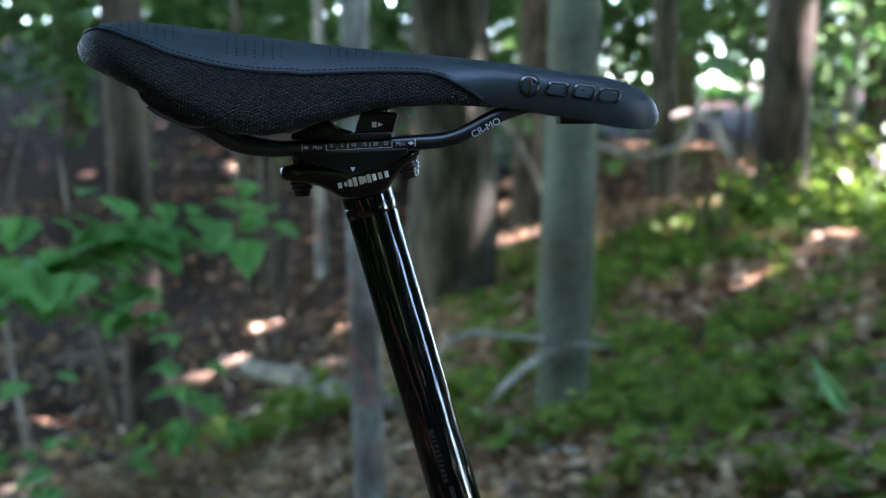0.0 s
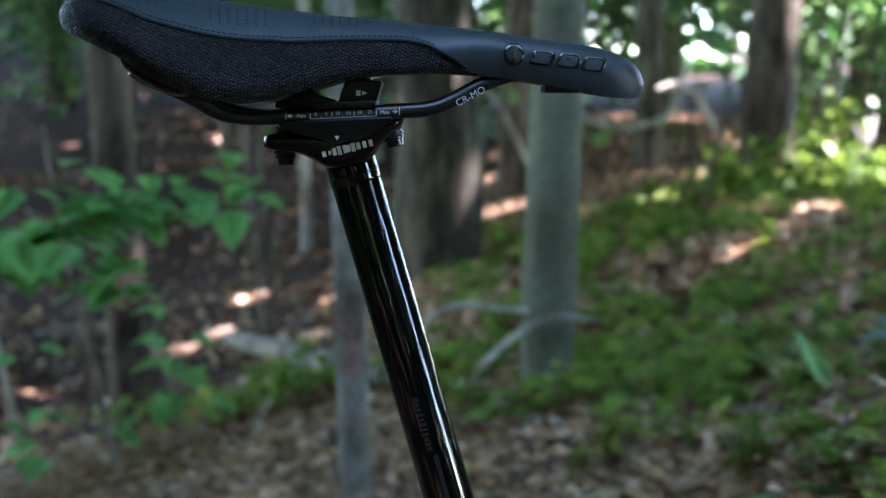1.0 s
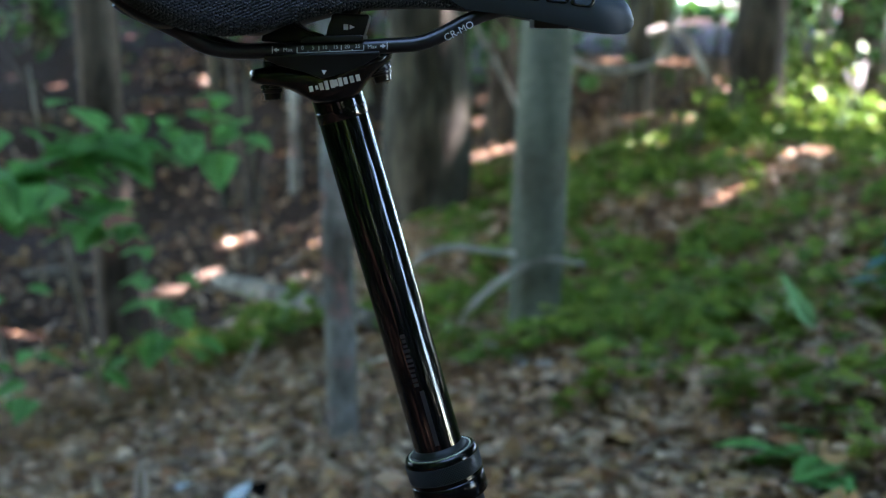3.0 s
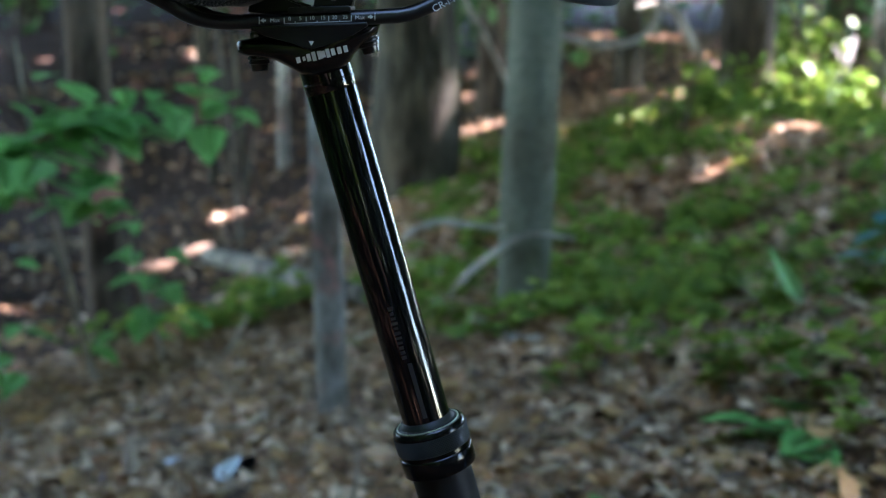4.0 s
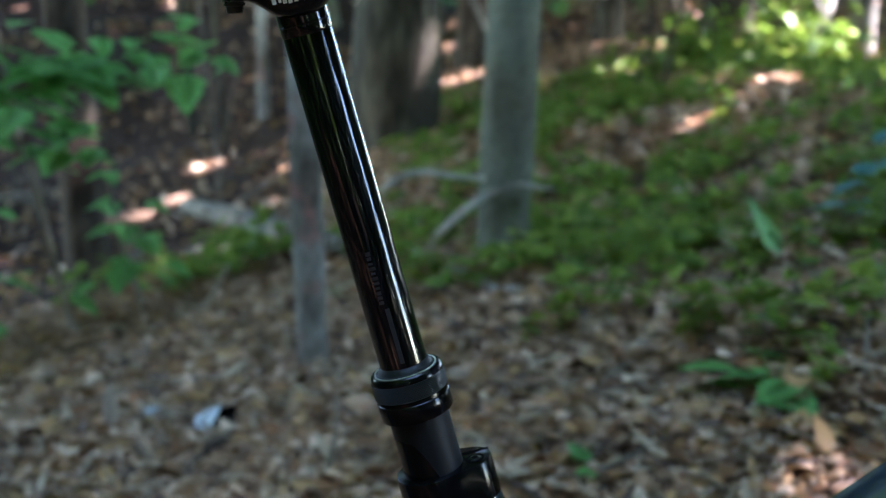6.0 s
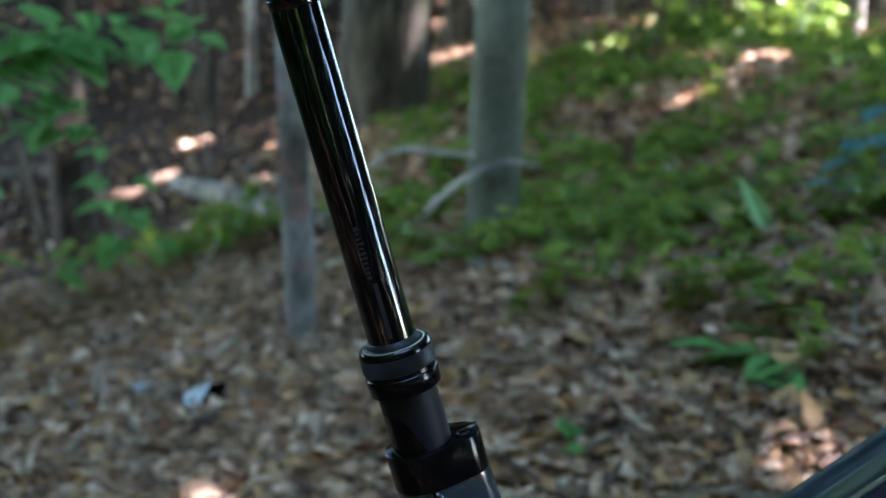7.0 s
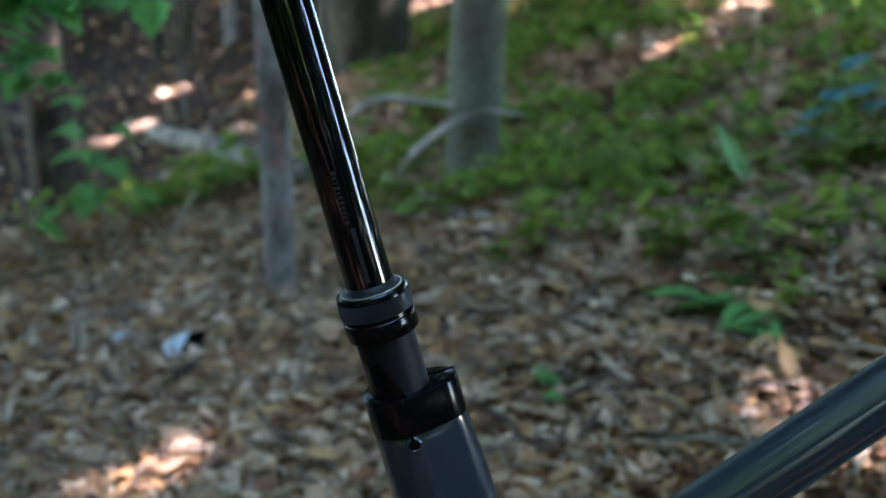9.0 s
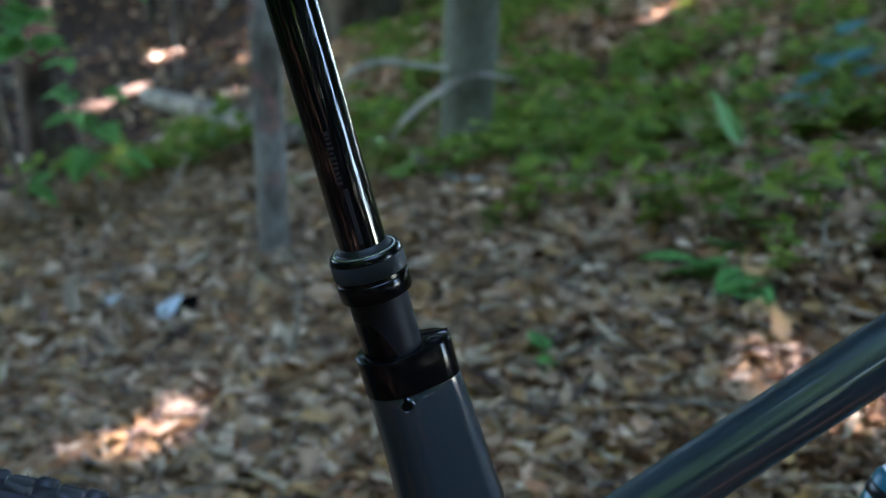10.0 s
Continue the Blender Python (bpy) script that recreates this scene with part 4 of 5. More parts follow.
# ---- trees ----
def tree(base, top, radius, bark, label, height=9.0, flare=1.5, crown=500, crown_r=2.0, seed=0, wobble=0.12, limbs=5, lift=0.62):
    """Tapered trunk through base and top (two points of its axis), limbs and a crown of leaves."""
    bx, by = base[0], base[1]
    bz = float(ground_height(bx, by)) - 0.12
    t = Vector(top) - Vector((bx, by, bz))
    lean = Vector((t.x / t.z, t.y / t.z, 1.0))
    r = np.random.default_rng(seed + 100)
    thing = empty("tree", pose(bx, by, bz), label, "tree", "forest trees")
    hs = [0, 0.10, 0.25, 0.5, 1.0, 2.0, 3.5, 5.5, height]
    pts = [lean * h + Vector((r.normal(0, 0.02), r.normal(0, 0.02), 0)) * (h > 2.5) for h in hs]
    rad = [radius * f for f in (flare * 1.25, flare, 1 + (flare - 1) * 0.5, 1.08, 1.0, 0.95, 0.85, 0.65, 0.2)]
    part("trunk", sweep(pts, rad, 22, steps=5, wobble=wobble, seed=seed), bark, thing)
    ends = []
    for k in range(limbs):
        h = height * (lift + 0.36 * k / max(1, limbs - 1))
        a = 2.4 * k + seed
        o = lean * h
        e = o + Vector((math.cos(a), math.sin(a), 0.45)) * crown_r * r.uniform(0.6, 0.9)
        part("limb", sweep([o, o.lerp(e, 0.5) + Vector((0, 0, -0.1)), e], [radius * 0.35, radius * 0.22, radius * 0.06], 8, steps=3), bark, thing)
        ends.append(e)
    if crown:
        c = np.array([ends[i] for i in r.integers(0, len(ends), crown)]) + r.normal(0, crown_r * 0.33, (crown, 3)) * (1, 1, 0.6)
        c = c[clear_of_gaps(c + np.array([bx, by, bz]), 0.125)]
        part("crown", scatter_leaves("crown", c, r.uniform(0.14, 0.30, len(c)), 0.5, M_CANOPY, seed=seed), M_CANOPY, thing, "leafy green crown")
    return thing


tree((-0.172, 2.981), (-0.210, 2.981, 1.172), 0.0350, M_PALE_BARK, "slender pale grey tree trunk with reddish blotches", 7.0, 1.1, 350, 1.4, 1, 0.10, 4)
tree((0.362, 3.773), (0.393, 3.773, 1.265), 0.0784, M_GREY_BARK, "smooth grey tree trunk rising from green ground cover", 9.0, 1.05, 600, 2.0, 2, 0.05)
tree((0.073, 7.594), (0.044, 7.594, 1.650), 0.2435, M_DARK_BARK, "thick dark furrowed tree trunk, partly sunlit", 11.0, 1.15, 800, 2.8, 3, 0.16)
tree((1.839, 10.405), (1.817, 10.405, 1.772), 0.1081, M_DARK_BARK, "dark slim tree trunk in the distance", 10.0, 1.2, 500, 2.2, 4)
tree((2.156, 8.037), (2.213, 8.037, 1.691), 0.1525, M_BROWN_BARK, "brown tree trunk dappled with sun", 10.0, 1.15, 700, 2.4, 5, 0.16)
tree((-1.182, 4.957), (-1.242, 4.957, 0.968), 0.0806, M_BROWN_BARK, "mottled brown tree trunk beside the sapling", 9.0, 1.3, 600, 2.0, 6, 0.2)
tree((-1.027, 10.538), (-1.036, 10.538, 1.921), 0.0452, M_PALE_BARK, "thin pale tree pole on the dark bank", 7.0, 1.25, 300, 1.4, 7, 0.1, 4)
tree((4.176, 13.210), (4.384, 13.210, 2.167), 0.0776, M_PALE_BARK, "thin pale sunlit tree pole", 8.0, 1.3, 300, 1.6, 8, 0.1, 4)
tree((3.505, 9.244), (3.519, 9.244, 0.837), 0.0877, M_PALE_BARK, "pale sunlit tree trunk among bright plants", 9.0, 1.3, 500, 2.0, 9, 0.1)

# out of view: added so that its full crown shades the bicycle
tree((4.75, 4.5), (4.75, 4.5, 1.5), 0.15, M_GREY_BARK, "unseen grey tree added to keep the sun off the bicycle", 11.0, 1.3, 4200, 2.3, 12, 0.1, 7, 0.66)
far_spots = [(-0.15, 12.0, 0.10), (0.75, 11.5, 0.12), (0.45, 15.0, 0.12), (1.05, 13.0, 0.08), (4.8, 14.0, 0.15), (3.2, 17.0, 0.16),
             (1.7, 18.0, 0.13), (-1.0, 17.0, 0.15), (-2.4, 19.0, 0.15), (-5.0, 17.0, 0.18), (6.4, 18.0, 0.2), (0.2, 21.0, 0.16), (-1.62, 10.6, 0.035), (-1.95, 12.0, 0.03), (-0.62, 13.5, 0.10),
             (-7.5, 5.0, 0.2), (-9.0, -7.0, 0.2), (5.0, -12.0, 0.2), (-3.0, -13.0, 0.16), (7.5, 5.0, 0.2), (9.0, 9.0, 0.2), (-8.0, 9.0, 0.2), (-9.0, -1.0, 0.2)]
barks = (M_DARK_BARK, M_BROWN_BARK, M_GREY_BARK)
for k, (x, y, r) in enumerate(far_spots):
    tree((x, y), (x + rng.normal(0, 0.05), y, 1.5), r, barks[k % 3], "distant %s forest tree trunk" % ("dark", "brown", "grey")[k % 3], rng.uniform(8, 11), 1.3, 260, 2.3, 20 + k, 0.15, 4)

# high canopy between the crowns, with one opening over the trail where the bicycle stands
n = 62000
c = np.stack([rng.uniform(-14, 19, n), rng.uniform(-13, 27, n), rng.uniform(7.5, 12.5, n)], 1)
c = np.r_[c, np.stack([rng.uniform(4, 11, 3500), rng.uniform(9.5, 17, 3500), rng.uniform(8, 12, 3500)], 1), np.stack([rng.uniform(1.5, 6, 1800), rng.uniform(8, 14, 1800), rng.uniform(8, 12, 1800)], 1), np.stack([rng.uniform(4.0, 10.0, 4800), rng.uniform(1.5, 8.5, 4800), rng.uniform(8.3, 12, 4800)], 1), np.stack([rng.uniform(5.0, 13, 3500), rng.uniform(11, 20, 3500), rng.uniform(8.3, 12, 3500)], 1)]
# extra leaf clumps added on the sun's path to darken chosen ground points
shade = np.array([(-0.60, 6.99, -0.47), (-0.35, 7.11, -0.35), (-0.60, 6.99, -0.47), (-0.03, 7.34, -0.21)]) + SUN_V * 11.5
c = np.r_[c, np.repeat(shade, 60, 0) + rng.normal(0, 0.28, (60 * len(shade), 3))]
c = np.r_[c, np.stack([rng.uniform(-9, 0.2, 9500), rng.uniform(8, 19, 9500), rng.uniform(8, 12, 9500)], 1)]
n = len(c)
size = rng.uniform(0.26, 0.52, n)
keep = (np.hypot((c[:, 0] + 0.2) / 3.8, (c[:, 1] + 3.9) / 4.1) > 0.85 + 0.3 * rng.random(n)) & clear_of_gaps(c, 0.32 * size)
c, size = c[keep], size[keep]
tagged(new("forest_canopy", scatter_leaves("forest_canopy", c, size, 0.45, M_CANOPY, seed=5)), "closed green leaf canopy high above the forest floor", "foliage", kind="stuff")
# unseen leaves added on the sun's path to dim one patch on the litter
r = np.random.default_rng(9)
c = np.array((0.70, 1.87, 0.13)) + SUN_V * 9.6 + r.normal(0, 0.085, (30, 3))
tagged(new("sun_dimming_spray", scatter_leaves("sun_dimming_spray", c, r.uniform(0.07, 0.13, 30), 0.45, M_CANOPY, seed=6)), "unseen green leaf spray added to dim a sun patch", "foliage", kind="stuff")


def shrub_field(name, centres, radii, count, size, material, seed, label, tilt=0.6):
    r = np.random.default_rng(seed)
    i = r.integers(0, len(centres), count)
    p = np.asarray(centres)[i] + r.normal(0, 0.45, (count, 3)) * np.asarray(radii)[i][:, None]
    gz = ground_height(p[:, 0], p[:, 1])
    p[:, 2] = np.maximum(p[:, 2], gz + 0.03)
    p = p[clear_of_gaps(p, 0.10)]
    return tagged(new(name, scatter_leaves(name, p, r.uniform(*size, len(p)), tilt, material, seed=seed)), label, "foliage", kind="stuff")


OPEN_AT = radians(-19)      # bearing of an opening added for the seatpost's bright streak
LOW_GAP = radians(269)      # bearing of an unseen low clearing added for the top tube's highlight

# understorey behind, and a ring of woods all round with an added opening that the seatpost mirrors
cs, rs = [], []
for k in range(330):
    y = rng.uniform(11.5, 24)
    x = (rng.uniform(-0.55, 0.62) if k % 3 else rng.uniform(0.0, 0.45)) * y + 0.1
    cs.append((x, y, float(ground_height(x, y)) + abs(rng.normal(0, 1.5)) + (0.9 if x > 0.5 else 1.3)))
    rs.append(rng.uniform(0.5, 1.3))
for k in range(170):
    y = rng.uniform(13, 24)
    x = rng.uniform(-0.5, -0.03) * y
    cs.append((x, y, float(ground_height(x, y)) + abs(rng.normal(0, 1.6)) + 1.5))
    rs.append(rng.uniform(0.6, 1.4))
shrub_field("understorey", cs, rs, 58000, (0.08, 0.20), M_UNDER, 31, "blurred green understorey leaves between the trunks")
cs, rs = [], []
for k in range(420):
    a = rng.uniform(0, 2 * math.pi)
    opening = abs((a - OPEN_AT + math.pi) % (2 * math.pi) - math.pi) < 0.11
    d = rng.uniform(24, 34)
    if opening:
        continue
    low = 8.0 if abs(a - LOW_GAP) < 0.15 else 0.0
    cs.append((d * math.cos(a), d * math.sin(a), rng.uniform(low, 22 if radians(105) < a < radians(205) else 14 if a < radians(105) else 11)))
    rs.append(rng.uniform(2.0, 3.4))
shrub_field("woods_all_round", cs, rs, 21000, (0.5, 1.1), M_CANOPY, 32, "distant wall of green woods")

# a leafy bush before the brightest gap between the trunks
cs = [(1.87, 15.50, 2.28), (1.88, 15.50, 1.87), (1.88, 15.50, 1.46), (2.15, 15.50, 2.28), (2.15, 15.50, 1.87), (2.16, 15.50, 1.46), (2.42, 15.50, 2.28), (2.43, 15.50, 1.87), (2.44, 15.50, 1.46), (2.70, 15.50, 2.28), (2.71, 15.50, 1.87), (2.71, 15.50, 1.46)]
shrub_field("leafy_bush", cs, [0.42] * len(cs), 330, (0.10, 0.20), M_UNDER, 38, "blurred green bush leaves between the trunks")

# bright low plants at the top of the slope
cs = [(2.16, 7.60, 0.34), (2.39, 7.80, 0.27), (2.57, 7.80, 0.26), (2.78, 7.90, 0.26), (2.03, 7.40, 0.27), (1.95, 7.60, 0.29), (1.82, 7.80, 0.33), (2.85, 9.20, 0.59), (3.01, 9.20, 0.57), (2.72, 9.20, 0.61), (3.06, 8.60, 0.34)]
shrub_field("sunlit_undergrowth", cs, [0.34] * len(cs), 1500, (0.05, 0.12), M_GREEN, 35, "bright green low plants in the sun below the trunks")

# unseen sunlit shrubs added past the low clearing, for the top tube to mirror
r = np.random.default_rng(37)
cs = []
for k in range(110):
    a, d = LOW_GAP + r.uniform(-0.24, 0.28), r.uniform(21, 30)
    cs.append((d * math.cos(a), d * math.sin(a), r.uniform(0.0, 8.0)))
shrub_field("mirrored_shrubs", cs, [1.3] * len(cs), 15000, (0.25, 0.5), M_GREEN, 37, "unseen sunlit yellow-green shrubs added for the top tube's highlight", 1.0)

# unseen thickets added beside and behind the trail to block low light and darken reflections
cs, rs = [], []
# clumps on the left keep light off the saddle's tail
for k in range(60):
    a, d = r.uniform(radians(140), radians(215)), r.uniform(3.4, 6.0)
    cs.append((d * math.cos(a), 0.6 + d * math.sin(a), r.uniform(0, 5.5)))
    rs.append(r.uniform(0.8, 1.3))
for k in range(150):
    a = rng.uniform(radians(165), radians(400))
    da = abs((a - OPEN_AT + math.pi) % (2 * math.pi) - math.pi)
    d = rng.uniform(4.5, 8.5)
    if da < 0.17 or abs(a - LOW_GAP) < 0.16:
        continue
    cs.append((d * math.cos(a), 0.6 + d * math.sin(a), rng.uniform(0, 3.8)))
    rs.append(rng.uniform(0.9, 1.6))
for k in range(110):
    a = rng.uniform(radians(192), radians(304))
    d = rng.uniform(5.5, 8.0)
    if abs(a - LOW_GAP) < 0.16:
        continue
    cs.append((d * math.cos(a), 0.6 + d * math.sin(a), rng.uniform(-0.1, 4.5)))
    rs.append(rng.uniform(0.8, 1.2))
shrub_field("thicket", cs, rs, 50000, (0.16, 0.34), M_CANOPY, 33, "unseen dense green leaves added to block low light beside the trail")

# taller unseen woods added beside and behind, to darken what the bicycle mirrors
cs, rs = [], []
for k in range(215):
    a = rng.uniform(radians(150), radians(375))
    if abs(a - 2 * math.pi - OPEN_AT) < 0.20:
        continue
    d, z = rng.uniform(7.0, 10.5), rng.uniform(4.2 if abs(a - LOW_GAP) < 0.2 else 2.5, 9.0)
    cs.append((d * math.cos(a), 0.6 + d * math.sin(a), z))
    rs.append(rng.uniform(1.3, 2.2))
shrub_field("screening_woods", cs, rs, 17000, (0.30, 0.55), M_CANOPY, 34, "unseen tall green woods added to screen light beside the trail")

# ---- forest floor ----
n = 125000
px = rng.uniform(-1, 1, n)
py = 1.1 + 9.5 * rng.random(n) ** 1.6
px = px * (0.5 + 0.45 * py) * (1 + rng.exponential(0.28, n)) + 0.05 * py
keep = rng.random(n) < 1 - 0.90 * step(0.0, -0.5, px + 0.02 * py) * step(4.3, 5.2, py)
px, py = px[keep], py[keep]
ex, ey = rng.uniform(-6, 6, 46000), rng.uniform(-5, 9, 46000)
keep = rng.random(46000) < 1 - 0.85 * step(0.0, -0.5, ex + 0.02 * ey) * step(4.2, 4.9, ey)
keep &= rng.random(46000) < 0.06 + 0.94 * step(0.0, 0.9, ey)
ex, ey = ex[keep], ey[keep]
fx, fy = rng.uniform(0.0, 6, 22000), rng.uniform(6.5, 17, 22000)
qx, qy = rng.normal(0, 1.0, 6000), 1.3 - rng.exponential(0.35, 6000)
sizes = np.clip(rng.lognormal(-3.62, 0.55, len(px) + len(qx)), 0.009, 0.07)
sizes = np.r_[sizes, rng.uniform(0.045, 0.105, len(ex)), np.clip(rng.lognormal(-3.45, 0.55, len(fx)), 0.010, 0.085)]
px, py = np.r_[px, qx, ex, fx], np.r_[py, qy, ey, fy]
n = len(px)
p = np.stack([px, py, ground_height(px, py) + rng.uniform(0.002, 0.024, n)], 1)
litter = tagged(new("leaf_litter", scatter_leaves("leaf_litter", p, sizes, 0.30, M_LITTER, 0.8, 0.72, 41, ragged=0.10)), "brown dry leaf litter covering the forest floor", "leaf litter", kind="stuff")


# heaps of larger leaves and bark scraps on the shaded bank
bx, by = rng.uniform(-6.5, 0.2, 260), rng.uniform(5.0, 17, 260)
i = rng.integers(0, 260, 2600)
bx, by = bx[i] + rng.normal(0, 0.22, 2600), by[i] + rng.normal(0, 0.12, 2600)
p = np.stack([bx, by, ground_height(bx, by) + rng.uniform(0.004, 0.05, 2600)], 1)
tagged(new("bank_litter", scatter_leaves("bank_litter", p, rng.uniform(0.04, 0.10, 2600), 0.5, M_LITTER, 1.0, 0.8, 43, ragged=0.10)), "heaps of brown dry leaves on the dark bank", "leaf litter", kind="stuff")

nt = 16000
tx = rng.uniform(-1, 1, nt)
ty = 1.2 + 3.4 * rng.random(nt) ** 1.4
tx = tx * (0.45 + 0.42 * ty) + 0.05 * ty
p = np.stack([tx, ty, ground_height(tx, ty) + rng.uniform(0.012, 0.034, nt)], 1)
tagged(new("litter_twigs", scatter_leaves("litter_twigs", p, np.clip(rng.lognormal(-2.9, 0.5, nt), 0.02, 0.16), 0.22, M_CRUMB, 0.3, 0.10, 42)), "thin dry stalks and crumbs among the leaf litter", "leaf litter", kind="stuff")


def dry_leaf_mesh(seed):
    """A lobed dry leaf, 1 long, curled and a little torn."""
    r = np.random.default_rng(seed)
    out = [(0.02, 0), (0.13, 0.14), (0.27, 0.20), (0.17, 0.32), (0.33, 0.46), (0.19, 0.56), (0.26, 0.72), (0.11, 0.80), (0.0, 1.0)]
    curl, roll, twist = r.uniform(-0.35, 0.5), r.uniform(0.1, 0.7), r.uniform(-0.3, 0.3)
    verts, faces = [(0, y, curl * (y - 0.4) ** 2) for _, y in out], []
    n = len(out)
    for s in (-1, 1):
        o = len(verts)
        for x, y in out:
            x = x * r.uniform(0.75, 1.25)
            verts.append((s * x, y + r.normal(0, 0.02), curl * (y - 0.4) ** 2 + roll * x * x * 1.6 + s * x * twist * (y - 0.3)))
        for k in range(n - 1):
            q = (k, k + 1, o + k + 1, o + k)
            faces.append(q if s > 0 else q[::-1])
    return mesh_of("leaf", verts, faces, M_DRY_LEAF)


r = np.random.default_rng(61)
dry = [dry_leaf_mesh(k) for k in range(8)]
for k in range(290):
    y = 1.35 + 1.5 * r.random() ** 1.3
    x = r.uniform(-0.32, 0.42) * y + 0.03
    m = Matrix.Translation((x, y, float(ground_height(x, y)) + 0.026)) @ Euler((r.normal(0, 0.28), r.normal(0, 0.28), r.uniform(0, 6.28))).to_matrix().to_4x4() @ Matrix.Scale(r.uniform(0.028, 0.062), 4)
    part("leaf", dry[k % 8], M_DRY_LEAF, litter, m=m)


def ground_cover(name, count, inside, seed, label, size=(0.03, 0.065), tall=(0.05, 0.16), leaves=7):
    r = np.random.default_rng(seed)
    got = []
    while len(got) < count:
        x, y = r.uniform(-2.5, 5.0), r.uniform(1.0, 10)
        if r.random() < inside(x, y):
            got.append((x, y))
    a = np.repeat(np.array(got), leaves, 0)
    h = np.repeat(r.uniform(*tall, count), leaves) * r.uniform(0.55, 1.0, count * leaves)
    ang, rad = r.uniform(0, 2 * np.pi, len(a)), r.uniform(0.015, 0.06, len(a))
    x, y = a[:, 0] + rad * np.cos(ang), a[:, 1] + rad * np.sin(ang)
    p = np.stack([x, y, ground_height(x, y) + h], 1)
    return tagged(new(name, scatter_leaves(name, p, r.uniform(*size, len(a)), 0.35, M_GREEN, 0.6, 0.9, seed, ang - np.pi / 2)), label, "ground cover", kind="stuff")


def right_side(x, y):
    """How likely a seedling grows there: patchy, thinner near the trail."""
    if y < 1.9:
        return 0.0
    edge = -0.05 + 0.36 * max(0.0, 3.5 - y)
    patch = 0.5 + 0.5 * math.sin(3.1 * x + 1.7 * y) * math.sin(2.3 * y - 1.1 * x + 0.7)
    fine = 0.5 + 0.5 * math.sin(9.0 * x + 2.0 * y) * math.sin(5.5 * y - 4.0 * x)
    bare = 1 - math.exp(-((x - 1.62) / 0.30) ** 2 - ((y - 6.9) / 0.22) ** 2)
    near = 0.35 + 0.65 * float(step(2.9, 4.2, y))
    if y < 7.3:
        bare *= float(step(0.7, 1.3, np.hypot((x - SPOT_P[:, 0]) / 0.13, (y + 0.10 - SPOT_P[:, 1]) / 0.38).min()))
    return bare * near * float(step(edge, edge + 0.35, x)) * (0.03 + 0.40 * patch ** 1.5 + 0.57 * fine ** 2.5) * float(step(9.5, 7.8, y))


def trunk_foot(x, y):
    return 0.9 * math.exp(-((x - 0.30) / 0.24) ** 2 - ((y - 3.62) / 0.22) ** 2) + 0.8 * math.exp(-((x - 0.10) / 0.16) ** 2 - ((y - 4.4) / 0.4) ** 2)


def left_side(x, y):
    return 0.9 * math.exp(-((x + 0.62) / 0.30) ** 2 - ((y - 4.55) / 0.35) ** 2)


ground_cover("ground_cover", 2250, right_side, 51, "low green seedlings covering the slope", (0.04, 0.085), (0.03, 0.12), 6)
ground_cover("ground_cover_patch", 48, trunk_foot, 53, "green seedlings round the foot of a grey trunk", (0.035, 0.075), (0.03, 0.12))
ground_cover("ground_cover_patch", 60, left_side, 52, "sparse green seedlings beside a log", (0.04, 0.08), (0.06, 0.22))


# ---- sapling with large leaves ----
def big_leaf(name, material):
    """A broad pointed leaf, folded a little along its midrib, 1 long."""
    out = [(0, 0), (0.13, 0.03), (0.33, 0.13), (0.43, 0.30), (0.33, 0.40), (0.31, 0.58), (0.20, 0.72), (0.11, 0.90), (0, 1.06)]
    bm = bmesh.new()
    mid = [bm.verts.new((0, y, -0.10 * (y - 0.35) ** 2)) for _, y in out]
    for s in (-1, 1):
        edge = [mid[0]] + [bm.verts.new((s * x, y, 0.07 * x - 0.16 * (y - 0.35) ** 2)) for x, y in out[1:-1]] + [mid[-1]]
        for k in range(len(out) - 1):
            f = [mid[k], mid[k + 1], edge[k + 1], edge[k]]
            bm.faces.new(list(dict.fromkeys(f)))
    me = bpy.data.meshes.new(name)
    bm.to_mesh(me)
    bm.free()
    me.materials.append(material)
    me.shade_smooth()
    return me


LEAF_MESH = big_leaf("leaf", M_SAPLING)


def sapling(base, path, twigs, label, seed):
    """Thin stem along path; twigs: (end point, leaf size) with a spray of leaves at each."""
    r = np.random.default_rng(seed)
    bz = float(ground_height(*base)) - 0.03
    thing = empty("sapling", pose(base[0], base[1], bz), label, "sapling", "saplings")
    o = Vector((base[0], base[1], bz))
    pts = [Vector((0, 0, 0))] + [Vector(p) - o for p in path]
    part("stem", sweep(pts, list(np.linspace(0.011, 0.004, len(pts))), 8, steps=4), M_TWIG, thing)
    for (x, y, z, size, count) in twigs:
        e = Vector((x, y, z)) - o
        fine = [u.lerp(w, t / 8) for u, w in zip(pts, pts[1:]) for t in range(9)]
        s = min(fine, key=lambda q: abs(q.z - e.z + 0.10))
        part("twig", sweep([s, s.lerp(e, 0.5) + Vector((0, 0, 0.03)), e], [0.003, 0.0025, 0.0015], 6, steps=3), M_BROWN_BARK, thing)
        for k in range(count * 3):
            at = e + Vector((r.normal(0, 0.075), r.normal(0, 0.06), r.normal(0, 0.010)))
            m = Matrix.Translation(at) @ Euler((r.normal(-0.36, 0.14), r.normal(0, 0.12), math.pi + r.normal(0.2, 1.2))).to_matrix().to_4x4() @ Matrix.Scale(size * r.uniform(0.55, 1.05), 4)
            part("leaf", LEAF_MESH, M_SAPLING, thing, m=m)
    return thing


